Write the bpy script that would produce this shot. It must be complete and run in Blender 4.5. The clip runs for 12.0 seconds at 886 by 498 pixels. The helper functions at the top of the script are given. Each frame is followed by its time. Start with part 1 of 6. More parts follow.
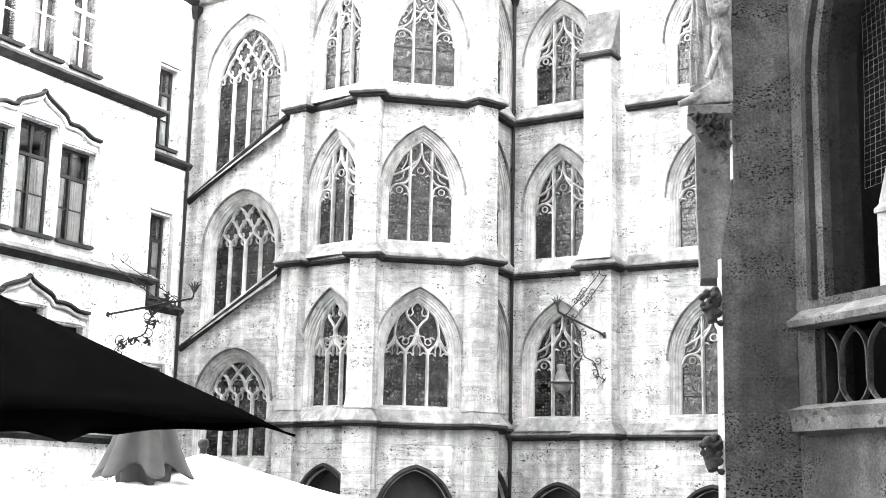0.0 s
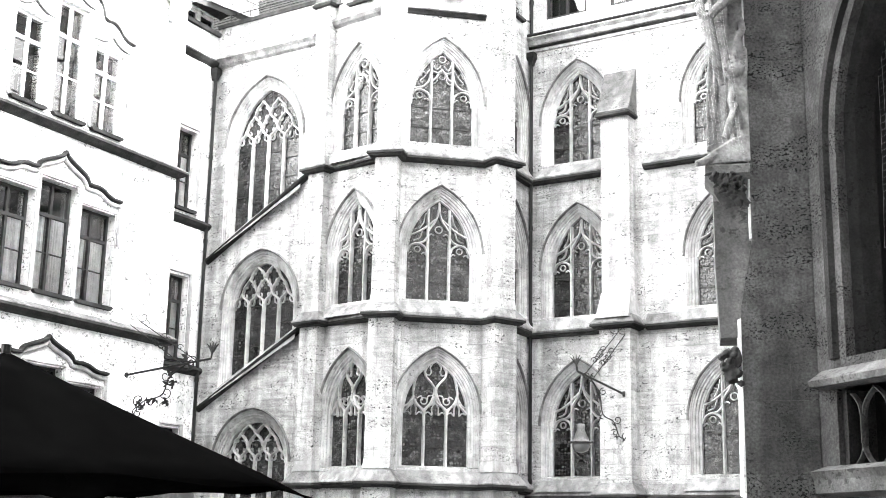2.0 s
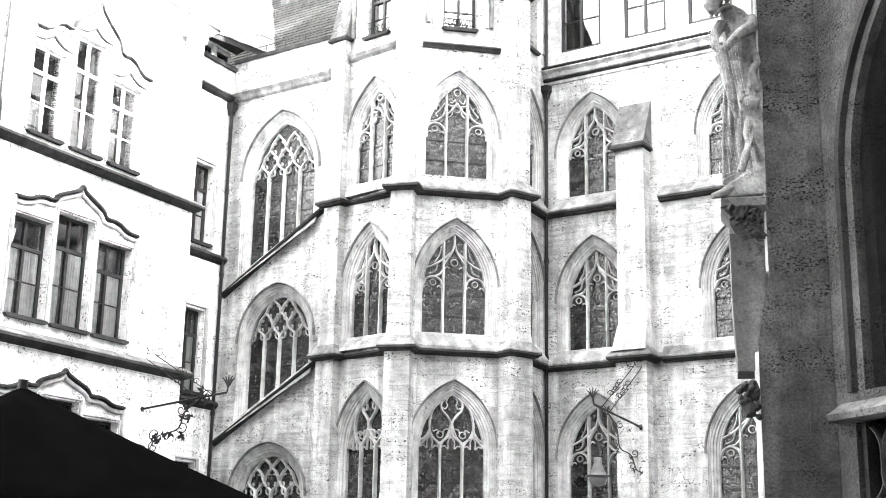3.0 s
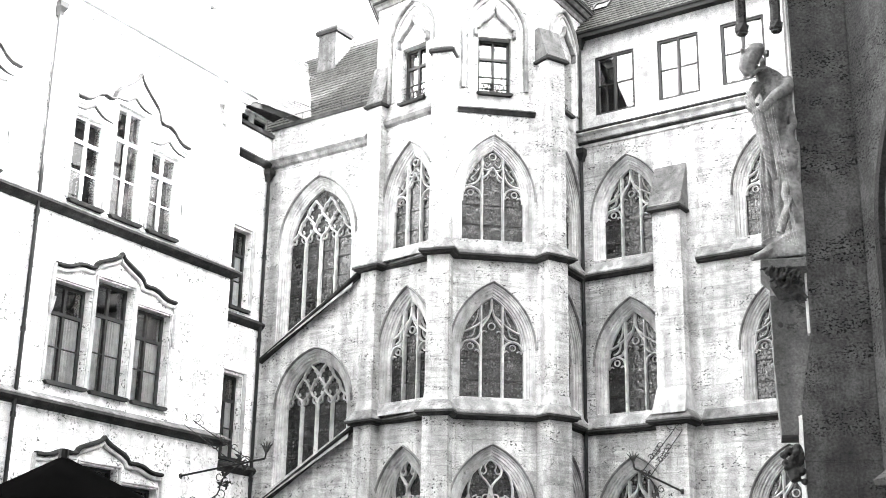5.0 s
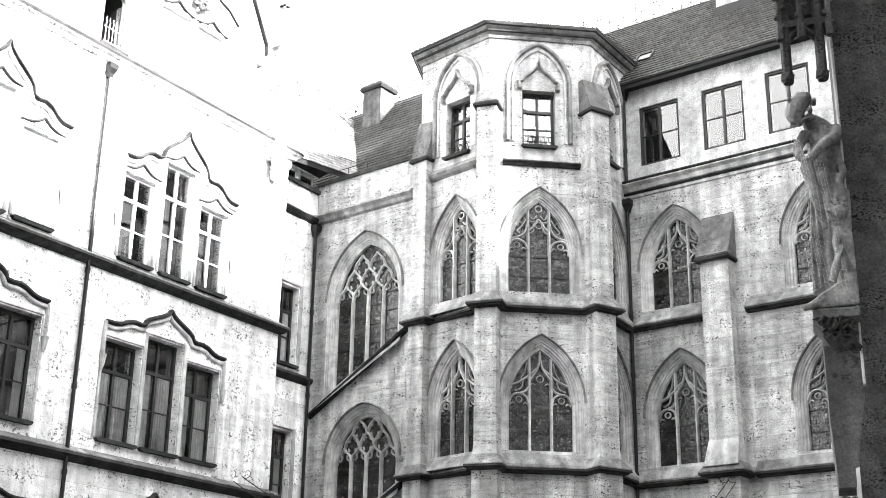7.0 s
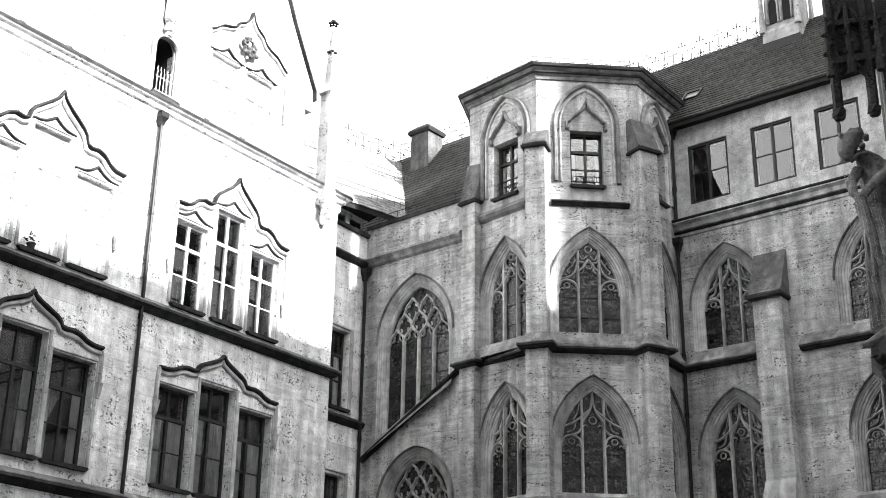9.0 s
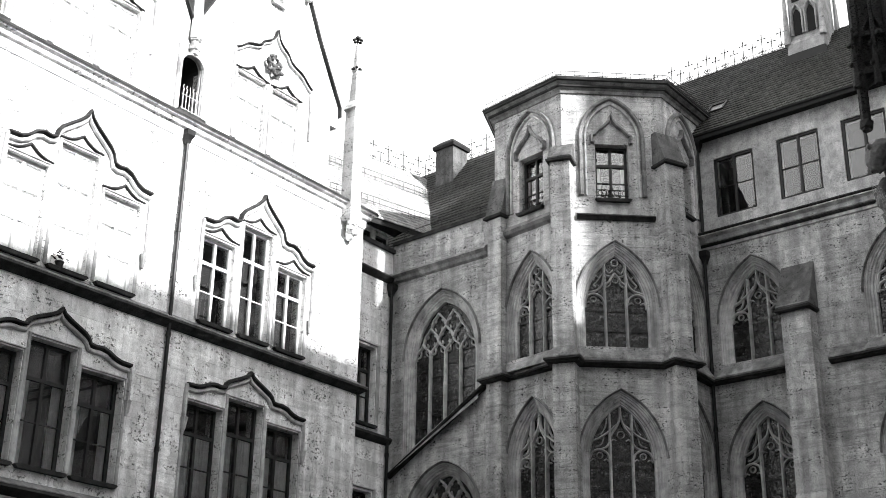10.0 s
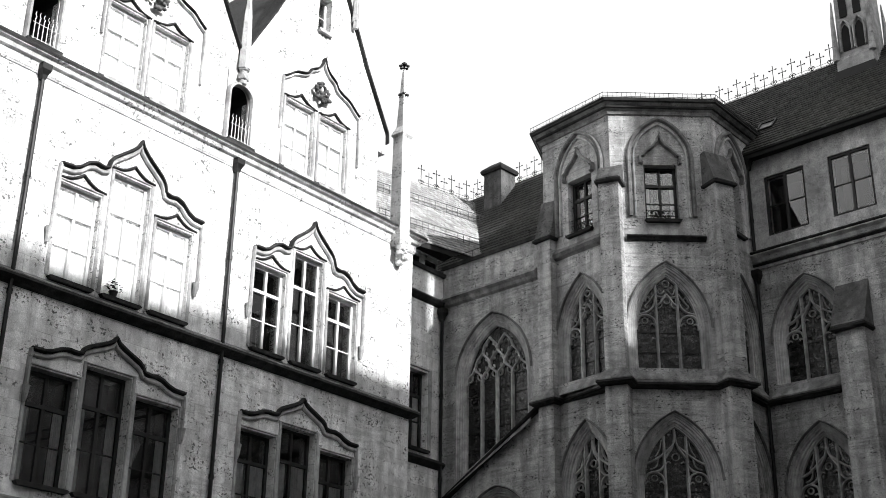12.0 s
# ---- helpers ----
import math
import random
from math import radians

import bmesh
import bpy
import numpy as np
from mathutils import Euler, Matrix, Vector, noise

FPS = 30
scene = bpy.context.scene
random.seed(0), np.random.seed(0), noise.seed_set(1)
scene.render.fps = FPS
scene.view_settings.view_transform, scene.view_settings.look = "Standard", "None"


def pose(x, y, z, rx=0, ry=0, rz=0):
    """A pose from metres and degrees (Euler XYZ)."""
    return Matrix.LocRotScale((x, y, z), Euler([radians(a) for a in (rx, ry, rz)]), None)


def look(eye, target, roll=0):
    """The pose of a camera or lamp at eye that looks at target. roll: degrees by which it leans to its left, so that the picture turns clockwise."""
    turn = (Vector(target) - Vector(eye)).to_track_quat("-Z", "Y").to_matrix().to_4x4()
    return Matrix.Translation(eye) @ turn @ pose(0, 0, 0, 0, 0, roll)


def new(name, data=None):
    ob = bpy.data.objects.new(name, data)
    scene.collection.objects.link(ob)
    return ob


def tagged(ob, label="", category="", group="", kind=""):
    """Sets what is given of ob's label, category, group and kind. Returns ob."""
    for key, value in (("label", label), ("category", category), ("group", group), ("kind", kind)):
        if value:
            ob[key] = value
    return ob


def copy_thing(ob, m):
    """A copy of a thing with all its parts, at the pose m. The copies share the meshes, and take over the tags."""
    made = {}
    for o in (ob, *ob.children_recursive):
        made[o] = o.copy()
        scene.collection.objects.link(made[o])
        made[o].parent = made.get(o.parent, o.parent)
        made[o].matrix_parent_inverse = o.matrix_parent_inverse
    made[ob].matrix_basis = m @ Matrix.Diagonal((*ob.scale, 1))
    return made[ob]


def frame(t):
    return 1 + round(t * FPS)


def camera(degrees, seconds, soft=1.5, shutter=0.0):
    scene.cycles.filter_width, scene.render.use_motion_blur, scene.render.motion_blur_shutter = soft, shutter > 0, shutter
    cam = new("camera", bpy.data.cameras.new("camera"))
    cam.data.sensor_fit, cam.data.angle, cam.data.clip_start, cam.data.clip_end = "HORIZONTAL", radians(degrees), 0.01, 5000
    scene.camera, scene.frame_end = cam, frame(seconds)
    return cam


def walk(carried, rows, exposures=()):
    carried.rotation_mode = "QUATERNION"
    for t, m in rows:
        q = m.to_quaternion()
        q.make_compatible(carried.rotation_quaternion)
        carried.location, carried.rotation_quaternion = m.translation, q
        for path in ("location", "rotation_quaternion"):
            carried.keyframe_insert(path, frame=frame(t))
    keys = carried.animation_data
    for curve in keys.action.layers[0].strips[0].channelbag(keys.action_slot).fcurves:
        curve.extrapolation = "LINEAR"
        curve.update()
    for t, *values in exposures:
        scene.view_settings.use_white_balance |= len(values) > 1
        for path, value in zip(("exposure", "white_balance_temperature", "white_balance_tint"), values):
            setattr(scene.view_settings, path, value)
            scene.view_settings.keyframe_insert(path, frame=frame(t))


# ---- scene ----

cam = camera(38.0, 12.0, soft=0.7)
EYE = 1.6
# seconds, upward tilt, lean, turn to the left (degrees), and the small sway of the held camera to its right and upwards (metres)
ROWS = [
    (0.0, 10.759, -1.190, -0.171, 0.034, -0.071), (0.5, 11.320, -1.158, -0.051, 0.035, -0.065), (1.0, 11.953, -1.140, 0.137, 0.035, -0.058),
    (1.5, 12.641, -1.130, 0.364, 0.034, -0.052), (2.0, 13.336, -1.117, 0.659, 0.032, -0.046), (2.5, 14.058, -1.109, 0.997, 0.030, -0.040),
    (3.0, 14.772, -1.090, 1.371, 0.027, -0.034), (5.0, 17.548, -0.985, 3.075, 0.009, -0.014), (5.5, 18.140, -0.951, 3.596, 0.004, -0.009),
    (6.0, 18.719, -0.920, 4.134, -0.001, -0.005), (6.5, 19.290, -0.905, 4.681, -0.007, -0.002), (7.0, 19.858, -0.891, 5.262, -0.013, 0.002),
    (9.0, 21.679, -0.870, 7.594, -0.035, 0.012), (9.5, 22.020, -0.858, 8.210, -0.040, 0.013), (10.0, 22.329, -0.845, 8.826, -0.045, 0.014),
    (10.5, 22.613, -0.830, 9.442, -0.049, 0.014), (11.0, 22.864, -0.818, 10.040, -0.053, 0.013), (11.5, 23.113, -0.800, 10.631, -0.056, 0.013),
    (12.0, 23.369, -0.780, 11.225, -0.058, 0.011)]
EXPOSURE = [(0.0, 5.03), (3.0, 4.82), (5.0, 4.50), (6.0, 4.20), (7.0, 3.72), (9.0, 2.60), (10.0, 2.04), (11.0, 1.50), (12.0, 1.16)]
walk(cam, [(t, pose(dx, 0, EYE + dz, 90 + p, l, w)) for t, p, l, w, dx, dz in ROWS], EXPOSURE)

# ---- sky and sun ----
SUN_AZ, SUN_EL = 59.0, 27.0            # azimuth from straight behind the camera towards its right
SUN = Vector((math.sin(radians(SUN_AZ)) * math.cos(radians(SUN_EL)), -math.cos(radians(SUN_AZ)) * math.cos(radians(SUN_EL)), math.sin(radians(SUN_EL))))
world = bpy.data.worlds.new("sky")
scene.world = world
world.use_nodes = True
wn, wl = world.node_tree.nodes, world.node_tree.links
sky = wn.new("ShaderNodeTexSky")
sky.sky_type, sky.sun_disc = "NISHITA", False
sky.sun_elevation, sky.sun_rotation = radians(SUN_EL), radians(180 - SUN_AZ)
sky.air_density, sky.dust_density = 1.0, 4.0
bw = wn.new("ShaderNodeRGBToBW")
wl.new(sky.outputs[0], bw.inputs[0])
haze = wn.new("ShaderNodeMix")          # a thin white overcast over the clear sky
haze.data_type = "RGBA"
haze.inputs["Factor"].default_value = 0.62
haze.inputs["B"].default_value = (5.0, 5.0, 5.0, 1)
wl.new(bw.outputs[0], haze.inputs["A"])
wl.new(haze.outputs["Result"], wn["Background"].inputs[0])
wn["Background"].inputs[1].default_value = 0.13
sun = new("sun", bpy.data.lights.new("sun", "SUN"))
sun.data.energy, sun.data.angle = 4.0, radians(1.2)
sun.matrix_world = look(SUN * 100, (0, 0, 0))


# ---- materials ----
def material(name, base, rough=0.85, metal=0.0, var=0.25, grain=40.0, bump=0.3, stains=0.35, pits=0.0, courses=None, spec=0.3, trans=0.0, streak=0.0, piece=0.0, island=0.0, leads=False, pit_at=0.555, flat=1.5, pore=13.0, strata=0.0):
    """A grey mineral, metal or cloth surface: two scales of tone, dark pits, streaks, joints of ashlar and fine relief."""
    m = bpy.data.materials.new(name)
    m.use_nodes = True
    n, l = m.node_tree.nodes, m.node_tree.links
    b = n["Principled BSDF"]
    b.inputs["Roughness"].default_value, b.inputs["Metallic"].default_value = rough, metal
    b.inputs["Specular IOR Level"].default_value, b.inputs["Transmission Weight"].default_value = spec, trans
    tc, geo = n.new("ShaderNodeTexCoord"), n.new("ShaderNodeNewGeometry")

    def math_node(op, x, y, clamp=False):
        k = n.new("ShaderNodeMath")
        k.operation, k.use_clamp = op, clamp
        for i, v in enumerate((x, y)):
            if isinstance(v, (int, float)):
                k.inputs[i].default_value = v
            else:
                l.new(v, k.inputs[i])
        return k.outputs[0]

    def noise_node(scale, detail=5.0, stretch=None):
        k = n.new("ShaderNodeTexNoise")
        k.inputs["Scale"].default_value, k.inputs["Detail"].default_value = scale, detail
        if stretch:
            mp = n.new("ShaderNodeMapping")
            mp.inputs["Scale"].default_value = stretch
            l.new(geo.outputs["Position"], mp.inputs[0])
            l.new(mp.outputs[0], k.inputs["Vector"])
        else:
            l.new(geo.outputs["Position"], k.inputs["Vector"])
        return k.outputs["Fac"]

    def ramp(x, lo, hi, a, c):
        k = n.new("ShaderNodeMapRange")
        k.inputs[1].default_value, k.inputs[2].default_value, k.inputs[3].default_value, k.inputs[4].default_value = lo, hi, a, c
        l.new(x, k.inputs[0])
        return k.outputs[0]

    big, fine = noise_node(0.55, 6.0), noise_node(grain, 4.0)
    tone = math_node("MULTIPLY", ramp(big, 0.3, 0.7, 1 - stains, 1.0 + stains * 0.3), ramp(fine, 0.25, 0.75, 1 - var, 1 + var))
    mid = noise_node(4.2, 8.0)
    tone = math_node("MULTIPLY", tone, ramp(mid, 0.32, 0.62, 1 - stains * 0.72, 1.08))
    height = fine
    if streak:
        tone = math_node("MULTIPLY", tone, ramp(noise_node(1.0, 6.0, (3.2, 3.2, 0.22)), 0.42, 0.62, 1 - streak, 1.0))
    if strata:
        layer = math_node("MULTIPLY", ramp(noise_node(2.4, 7.0, (0.55, 0.55, 5.0)), 0.44, 0.60, 1.0, 1 - strata), ramp(noise_node(0.8, 3.0), 0.40, 0.56, 0.0, 1.0))
        clean = ramp(noise_node(0.8, 3.0), 0.40, 0.56, 1.0, 0.0)
        tone = math_node("MULTIPLY", tone, math_node("ADD", layer, clean))
    if pits:
        band = noise_node(1.3, 5.0, (1.0, 1.0, 2.2))
        hole = noise_node(pore, 5.0, (1.0, 1.0, flat))
        pit = math_node("MULTIPLY", ramp(hole, pit_at, pit_at + 0.055, 0.0, 1.0), ramp(band, 0.46, 0.58, 0.0, 1.0), True)
        tone = math_node("MULTIPLY", tone, math_node("SUBTRACT", 1.0, math_node("MULTIPLY", pit, pits)))
        height = math_node("SUBTRACT", height, math_node("MULTIPLY", pit, 2.0))
    if courses:
        sep = n.new("ShaderNodeSeparateXYZ")
        l.new(tc.outputs["Object"], sep.inputs[0])
        cmb = n.new("ShaderNodeCombineXYZ")
        l.new(math_node("ADD", sep.outputs[0], sep.outputs[1]), cmb.inputs[0])
        l.new(sep.outputs[2], cmb.inputs[1])
        br = n.new("ShaderNodeTexBrick")
        br.inputs["Scale"].default_value, br.inputs["Mortar Size"].default_value = 1.0, 0.006
        br.inputs["Brick Width"].default_value, br.inputs["Row Height"].default_value = courses
        br.inputs["Color1"].default_value, br.inputs["Color2"].default_value = (0.82, 0.82, 0.82, 1), (1.08, 1.08, 1.08, 1)
        br.inputs["Mortar"].default_value = (0.55, 0.55, 0.55, 1)
        br.inputs["Mortar Smooth"].default_value = 0.3
        l.new(cmb.outputs[0], br.inputs["Vector"])
        tone = math_node("MULTIPLY", tone, br.outputs["Color"])
        height = math_node("SUBTRACT", height, math_node("MULTIPLY", br.outputs["Fac"], 1.5))
    if piece:
        oi = n.new("ShaderNodeObjectInfo")
        tone = math_node("MULTIPLY", tone, ramp(oi.outputs["Random"], 0, 1, 1 - piece, 1 + piece))
    if island:
        tone = math_node("MULTIPLY", tone, ramp(geo.outputs["Random Per Island"], 0, 1, 1 - island, 1 + island))
    tone = math_node("MULTIPLY", tone, base)
    if leads:
        # round quarries in some panels, small oblong ones in others, with dark leads between them
        vo = n.new("ShaderNodeTexVoronoi")
        vo.inputs["Scale"].default_value, vo.inputs["Randomness"].default_value = 10.5, 0.35
        l.new(tc.outputs["Object"], vo.inputs["Vector"])
        fine_vo = n.new("ShaderNodeTexVoronoi")
        fine_vo.feature = "DISTANCE_TO_EDGE"
        fine_vo.inputs["Scale"].default_value, fine_vo.inputs["Randomness"].default_value = 17.0, 0.8
        l.new(tc.outputs["Object"], fine_vo.inputs["Vector"])
        sp = n.new("ShaderNodeSeparateColor")
        l.new(vo.outputs["Color"], sp.inputs[0])
        rounds = ramp(vo.outputs["Distance"], 0.40, 0.50, 1.0, 0.0)
        oblong = ramp(fine_vo.outputs["Distance"], 0.06, 0.13, 0.0, 1.0)
        pick = ramp(noise_node(1.7, 2.0), 0.47, 0.53, 0.0, 1.0)
        lead = math_node("ADD", math_node("MULTIPLY", rounds, pick), math_node("MULTIPLY", oblong, math_node("SUBTRACT", 1.0, pick)))
        dusty = ramp(noise_node(3.1, 4.0), 0.38, 0.64, 0.15, 1.3)
        quarry = math_node("MULTIPLY", math_node("MULTIPLY", ramp(sp.outputs[0], 0.1, 1.0, 0.012, 0.10), lead), dusty)
        tone = math_node("ADD", math_node("MULTIPLY", tone, 0.35), quarry)
        # each quarry is set at its own slight angle
        bq = n.new("ShaderNodeBump")
        bq.inputs["Strength"].default_value, bq.inputs["Distance"].default_value = 0.8, 0.03
        l.new(math_node("ADD", noise_node(7.0, 2.0), math_node("MULTIPLY", lead, 0.4)), bq.inputs["Height"])
        l.new(bq.outputs[0], b.inputs["Normal"])
    cc = n.new("ShaderNodeCombineColor")
    for i in range(3):
        l.new(tone, cc.inputs[i])
    l.new(cc.outputs[0], b.inputs["Base Color"])
    if bump:
        bp = n.new("ShaderNodeBump")
        bp.inputs["Strength"].default_value, bp.inputs["Distance"].default_value = bump, 0.02
        l.new(height, bp.inputs["Height"])
        l.new(bp.outputs[0], b.inputs["Normal"])
    return m


STONE = material("limestone_ashlar", 0.53, pits=0.9, courses=(0.95, 0.40), streak=0.36, stains=0.36, var=0.5, pit_at=0.575, flat=1.7, strata=0.28)
STONE_PIECE = material("limestone_block", 0.55, pits=0.9, streak=0.36, stains=0.36, var=0.5, piece=0.15, pit_at=0.575, flat=1.7, strata=0.28)
TRIM = material("carved_limestone", 0.50, pits=0.5, streak=0.35, stains=0.45, grain=60, pit_at=0.60)
# near-black: dirt and the shade under mouldings together in one tone
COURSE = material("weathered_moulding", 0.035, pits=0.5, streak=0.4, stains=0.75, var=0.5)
RENDER = material("pale_facade_stone", 0.84, pits=0.75, courses=(1.0, 0.42), streak=0.3, stains=0.3, flat=1.2)
RENDER_PIECE = material("pale_facade_block", 0.86, pits=0.82, streak=0.30, stains=0.3, var=0.35, piece=0.10, flat=1.2, pit_at=0.55, strata=0.2)
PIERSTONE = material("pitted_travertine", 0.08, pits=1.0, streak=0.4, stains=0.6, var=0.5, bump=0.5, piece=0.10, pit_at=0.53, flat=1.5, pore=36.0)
# darker copy of the pier stone; the loggia's shade is in its colour
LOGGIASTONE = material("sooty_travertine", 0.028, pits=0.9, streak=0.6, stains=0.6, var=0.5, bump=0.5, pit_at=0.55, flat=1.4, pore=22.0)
LEDGE = material("grey_ledge_stone", 0.14, pits=0.6, streak=0.4, stains=0.5, var=0.35)
HOODSTONE = material("hood_stone", 0.25, pits=0.4, streak=0.4, stains=0.55, var=0.35)
SILLSTONE = material("sill_stone", 0.34, pits=0.4, streak=0.4, stains=0.5, var=0.3)
# dark tone for the unseen rear block, set to cut bounced light
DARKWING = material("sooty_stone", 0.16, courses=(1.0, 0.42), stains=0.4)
PLASTER = material("rough_plaster", 0.52, stains=0.4, var=0.3, grain=25, streak=0.25, pits=0.3)
TILE = material("roof_tile", 0.035, rough=0.75, var=0.4, stains=0.5, grain=20, island=0.55)
GABLETILE = material("gable_roof_tile", 0.03, rough=0.75, courses=(0.19, 0.15), var=0.4, stains=0.5, grain=20)
# lighter copy of the roof tile, with the sunlight put into its colour
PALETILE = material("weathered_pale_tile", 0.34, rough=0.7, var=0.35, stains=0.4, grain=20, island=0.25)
ROOFBASE = material("roof_boarding", 0.015, var=0.3)
METAL = material("dark_sheet_metal", 0.01, rough=0.5, metal=0.2, var=0.3, bump=0.05)
IRON = material("wrought_iron", 0.008, rough=0.55, metal=0.2, var=0.3, bump=0.1)
LEADED = material("leaded_glass", 0.015, rough=0.15, var=0.95, grain=10, bump=0.0, spec=0.5, stains=0.7, leads=True)
CASEMENT = material("dark_window_frame", 0.02, rough=0.5, var=0.2, bump=0.05)
WHITEFRAME = material("painted_window_frame", 0.55, rough=0.5, var=0.1, bump=0.05, stains=0.1)
CURTAIN = material("net_curtain", 0.88, rough=0.9, var=0.15, grain=6, bump=0.2, stains=0.2)
# near-black stands in for the shade inside rooms, niches and openings
HOLLOWSHADE = material("dark_room_plaster", 0.01, stains=0.2)
BLACKCLOTH = material("black_parasol_cloth", 0.002, rough=0.95, var=0.3, grain=200, bump=0.1, spec=0.0)
WHITECLOTH = material("cream_parasol_cloth", 0.8, rough=0.9, var=0.06, grain=150, bump=0.1, stains=0.1)
GREYCLOTH = material("beige_parasol_cloth", 0.06, rough=0.9, var=0.1, grain=150, bump=0.1, stains=0.25)
PAVING = material("granite_setts", 0.10, courses=(0.16, 0.16), stains=0.4)
STATUE = material("statue_stone", 0.32, stains=0.8, pits=0.4, var=0.3, grain=30, streak=0.5)
NETTING = material("pigeon_netting", 0.8, rough=0.8, var=0.1, bump=0.0)
LAMPGLASS = material("lamp_glass_milky", 0.16, rough=0.3, var=0.1, bump=0.05)

glass = bpy.data.materials.new("window_glass")
glass.use_nodes = True
gn, gl = glass.node_tree.nodes, glass.node_tree.links
gn.remove(gn["Principled BSDF"])
g_t, g_g, g_m, g_f = gn.new("ShaderNodeBsdfTransparent"), gn.new("ShaderNodeBsdfGlossy"), gn.new("ShaderNodeMixShader"), gn.new("ShaderNodeFresnel")
g_t.inputs[0].default_value, g_g.inputs["Roughness"].default_value, g_f.inputs[0].default_value = (0.96, 0.96, 0.96, 1), 0.004, 2.3
gl.new(g_f.outputs[0], g_m.inputs[0]), gl.new(g_t.outputs[0], g_m.inputs[1]), gl.new(g_g.outputs[0], g_m.inputs[2])
gl.new(g_m.outputs[0], gn["Material Output"].inputs[0])


# ---- building helpers ----
def part(name, bm, mat, parent=None, label="", m=None):
    me = bpy.data.meshes.new(name)
    if mat is not glass:
        bmesh.ops.recalc_face_normals(bm, faces=bm.faces)
    bm.to_mesh(me)
    bm.free()
    me.materials.append(mat)
    ob = new(name, me)
    if parent:
        ob.parent = parent
    if m is not None:
        ob.matrix_basis = m
    if label:
        ob["label"] = label
    if mat is glass:
        ob.visible_shadow = False
    return ob


def thing(name, m, label, category, group="", kind=""):
    ob = new(name)
    ob.matrix_basis = m
    ob.empty_display_size = 0.2
    return tagged(ob, label, category, group, kind)


def fused(ob, size=0.014):
    """Carved work: overlapping lumps run together into one worn surface."""
    mod = ob.modifiers.new("carved", "REMESH")
    mod.mode, mod.voxel_size, mod.use_smooth_shade = "VOXEL", size, True
    return ob


def smooth(ob):
    for p in ob.data.polygons:
        p.use_smooth = True
    return ob


def box(bm, x0, x1, y0, y1, z0, z1):
    v = [bm.verts.new((x, y, z)) for z in (z0, z1) for x, y in ((x0, y0), (x1, y0), (x1, y1), (x0, y1))]
    for f in ((3, 2, 1, 0), (4, 5, 6, 7), (0, 1, 5, 4), (1, 2, 6, 5), (2, 3, 7, 6), (3, 0, 4, 7)):
        bm.faces.new([v[i] for i in f])
    return v


def bevelled(bm, x0, x1, y0, y1, z0, z1, r=0.01):
    v = box(bm, x0, x1, y0, y1, z0, z1)
    bmesh.ops.bevel(bm, geom=list({e for q in v for e in q.link_edges}), offset=r, segments=1, affect="EDGES")


def prism(bm, pts, y0, y1):
    """A polygon in x and z, drawn out from y0 to y1."""
    a, c = [bm.verts.new((x, y0, z)) for x, z in pts], [bm.verts.new((x, y1, z)) for x, z in pts]
    bm.faces.new(a), bm.faces.new(c[::-1])
    for i in range(len(a)):
        j = (i + 1) % len(a)
        bm.faces.new((a[i], c[i], c[j], a[j]))


def loft(bm, rows, close=False, caps=False):
    vs = [[bm.verts.new(p) for p in r] for r in rows]
    for a, c in zip(vs, vs[1:]):
        for i in range(len(a) if close else len(a) - 1):
            j = (i + 1) % len(a)
            bm.faces.new((a[i], a[j], c[j], c[i]))
    if caps:
        bm.faces.new(vs[0][::-1]), bm.faces.new(vs[-1])


def tube(bm, pts, r, sides=5, taper=1.0, turn=0.0):
    pts = [Vector(p) for p in pts]
    rows = []
    for i, p in enumerate(pts):
        d = (pts[min(i + 1, len(pts) - 1)] - pts[max(i - 1, 0)]).normalized()
        a = d.cross((0, 1, 0) if abs(d.y) < 0.9 else (1, 0, 0)).normalized()
        c = d.cross(a)
        q = r * (1 + (taper - 1) * i / max(1, len(pts) - 1))
        rows.append([p + q * (a * math.cos(2 * math.pi * k / sides + turn) + c * math.sin(2 * math.pi * k / sides + turn)) for k in range(sides)])
    loft(bm, rows, True, True)


def bar(bm, pts, y, w=0.09, d=0.14):
    """A stone bar that follows (x, z) points in the plane of a window."""
    rows = []
    for i, p in enumerate(pts):
        a, c = Vector(pts[max(i - 1, 0)]), Vector(pts[min(i + 1, len(pts) - 1)])
        t = (c - a).normalized() * (w / 2)
        nx, nz = -t.y, t.x
        rows.append([(p[0] + nx, y + d * 0.45, p[1] + nz), (p[0] + nx * 0.5, y, p[1] + nz * 0.5), (p[0] - nx * 0.5, y, p[1] - nz * 0.5),
                     (p[0] - nx, y + d * 0.45, p[1] - nz), (p[0] - nx, y + d, p[1] - nz), (p[0] + nx, y + d, p[1] + nz)])
    loft(bm, rows, True, True)


def plate(bm, outer, holes, y0, y1):
    """A wall in x and z with openings right through it."""
    loops, edges = [], []
    for pts in (outer, *holes):
        vs = [bm.verts.new((x, y0, z)) for x, z in pts]
        loops.append(vs)
        edges += [bm.edges.new((vs[i], vs[(i + 1) % len(vs)])) for i in range(len(vs))]
    got = bmesh.ops.triangle_fill(bm, edges=edges, use_beauty=True, use_dissolve=False, normal=(0, -1, 0))
    faces = [g for g in got["geom"] if isinstance(g, bmesh.types.BMFace)]
    back = {v: bm.verts.new((v.co.x, y1, v.co.z)) for vs in loops for v in vs}
    for f in faces:
        bm.faces.new([back[v] for v in reversed(f.verts)])
    for vs in loops:
        for i in range(len(vs)):
            a, c = vs[i], vs[(i + 1) % len(vs)]
            bm.faces.new((a, c, back[c], back[a]))


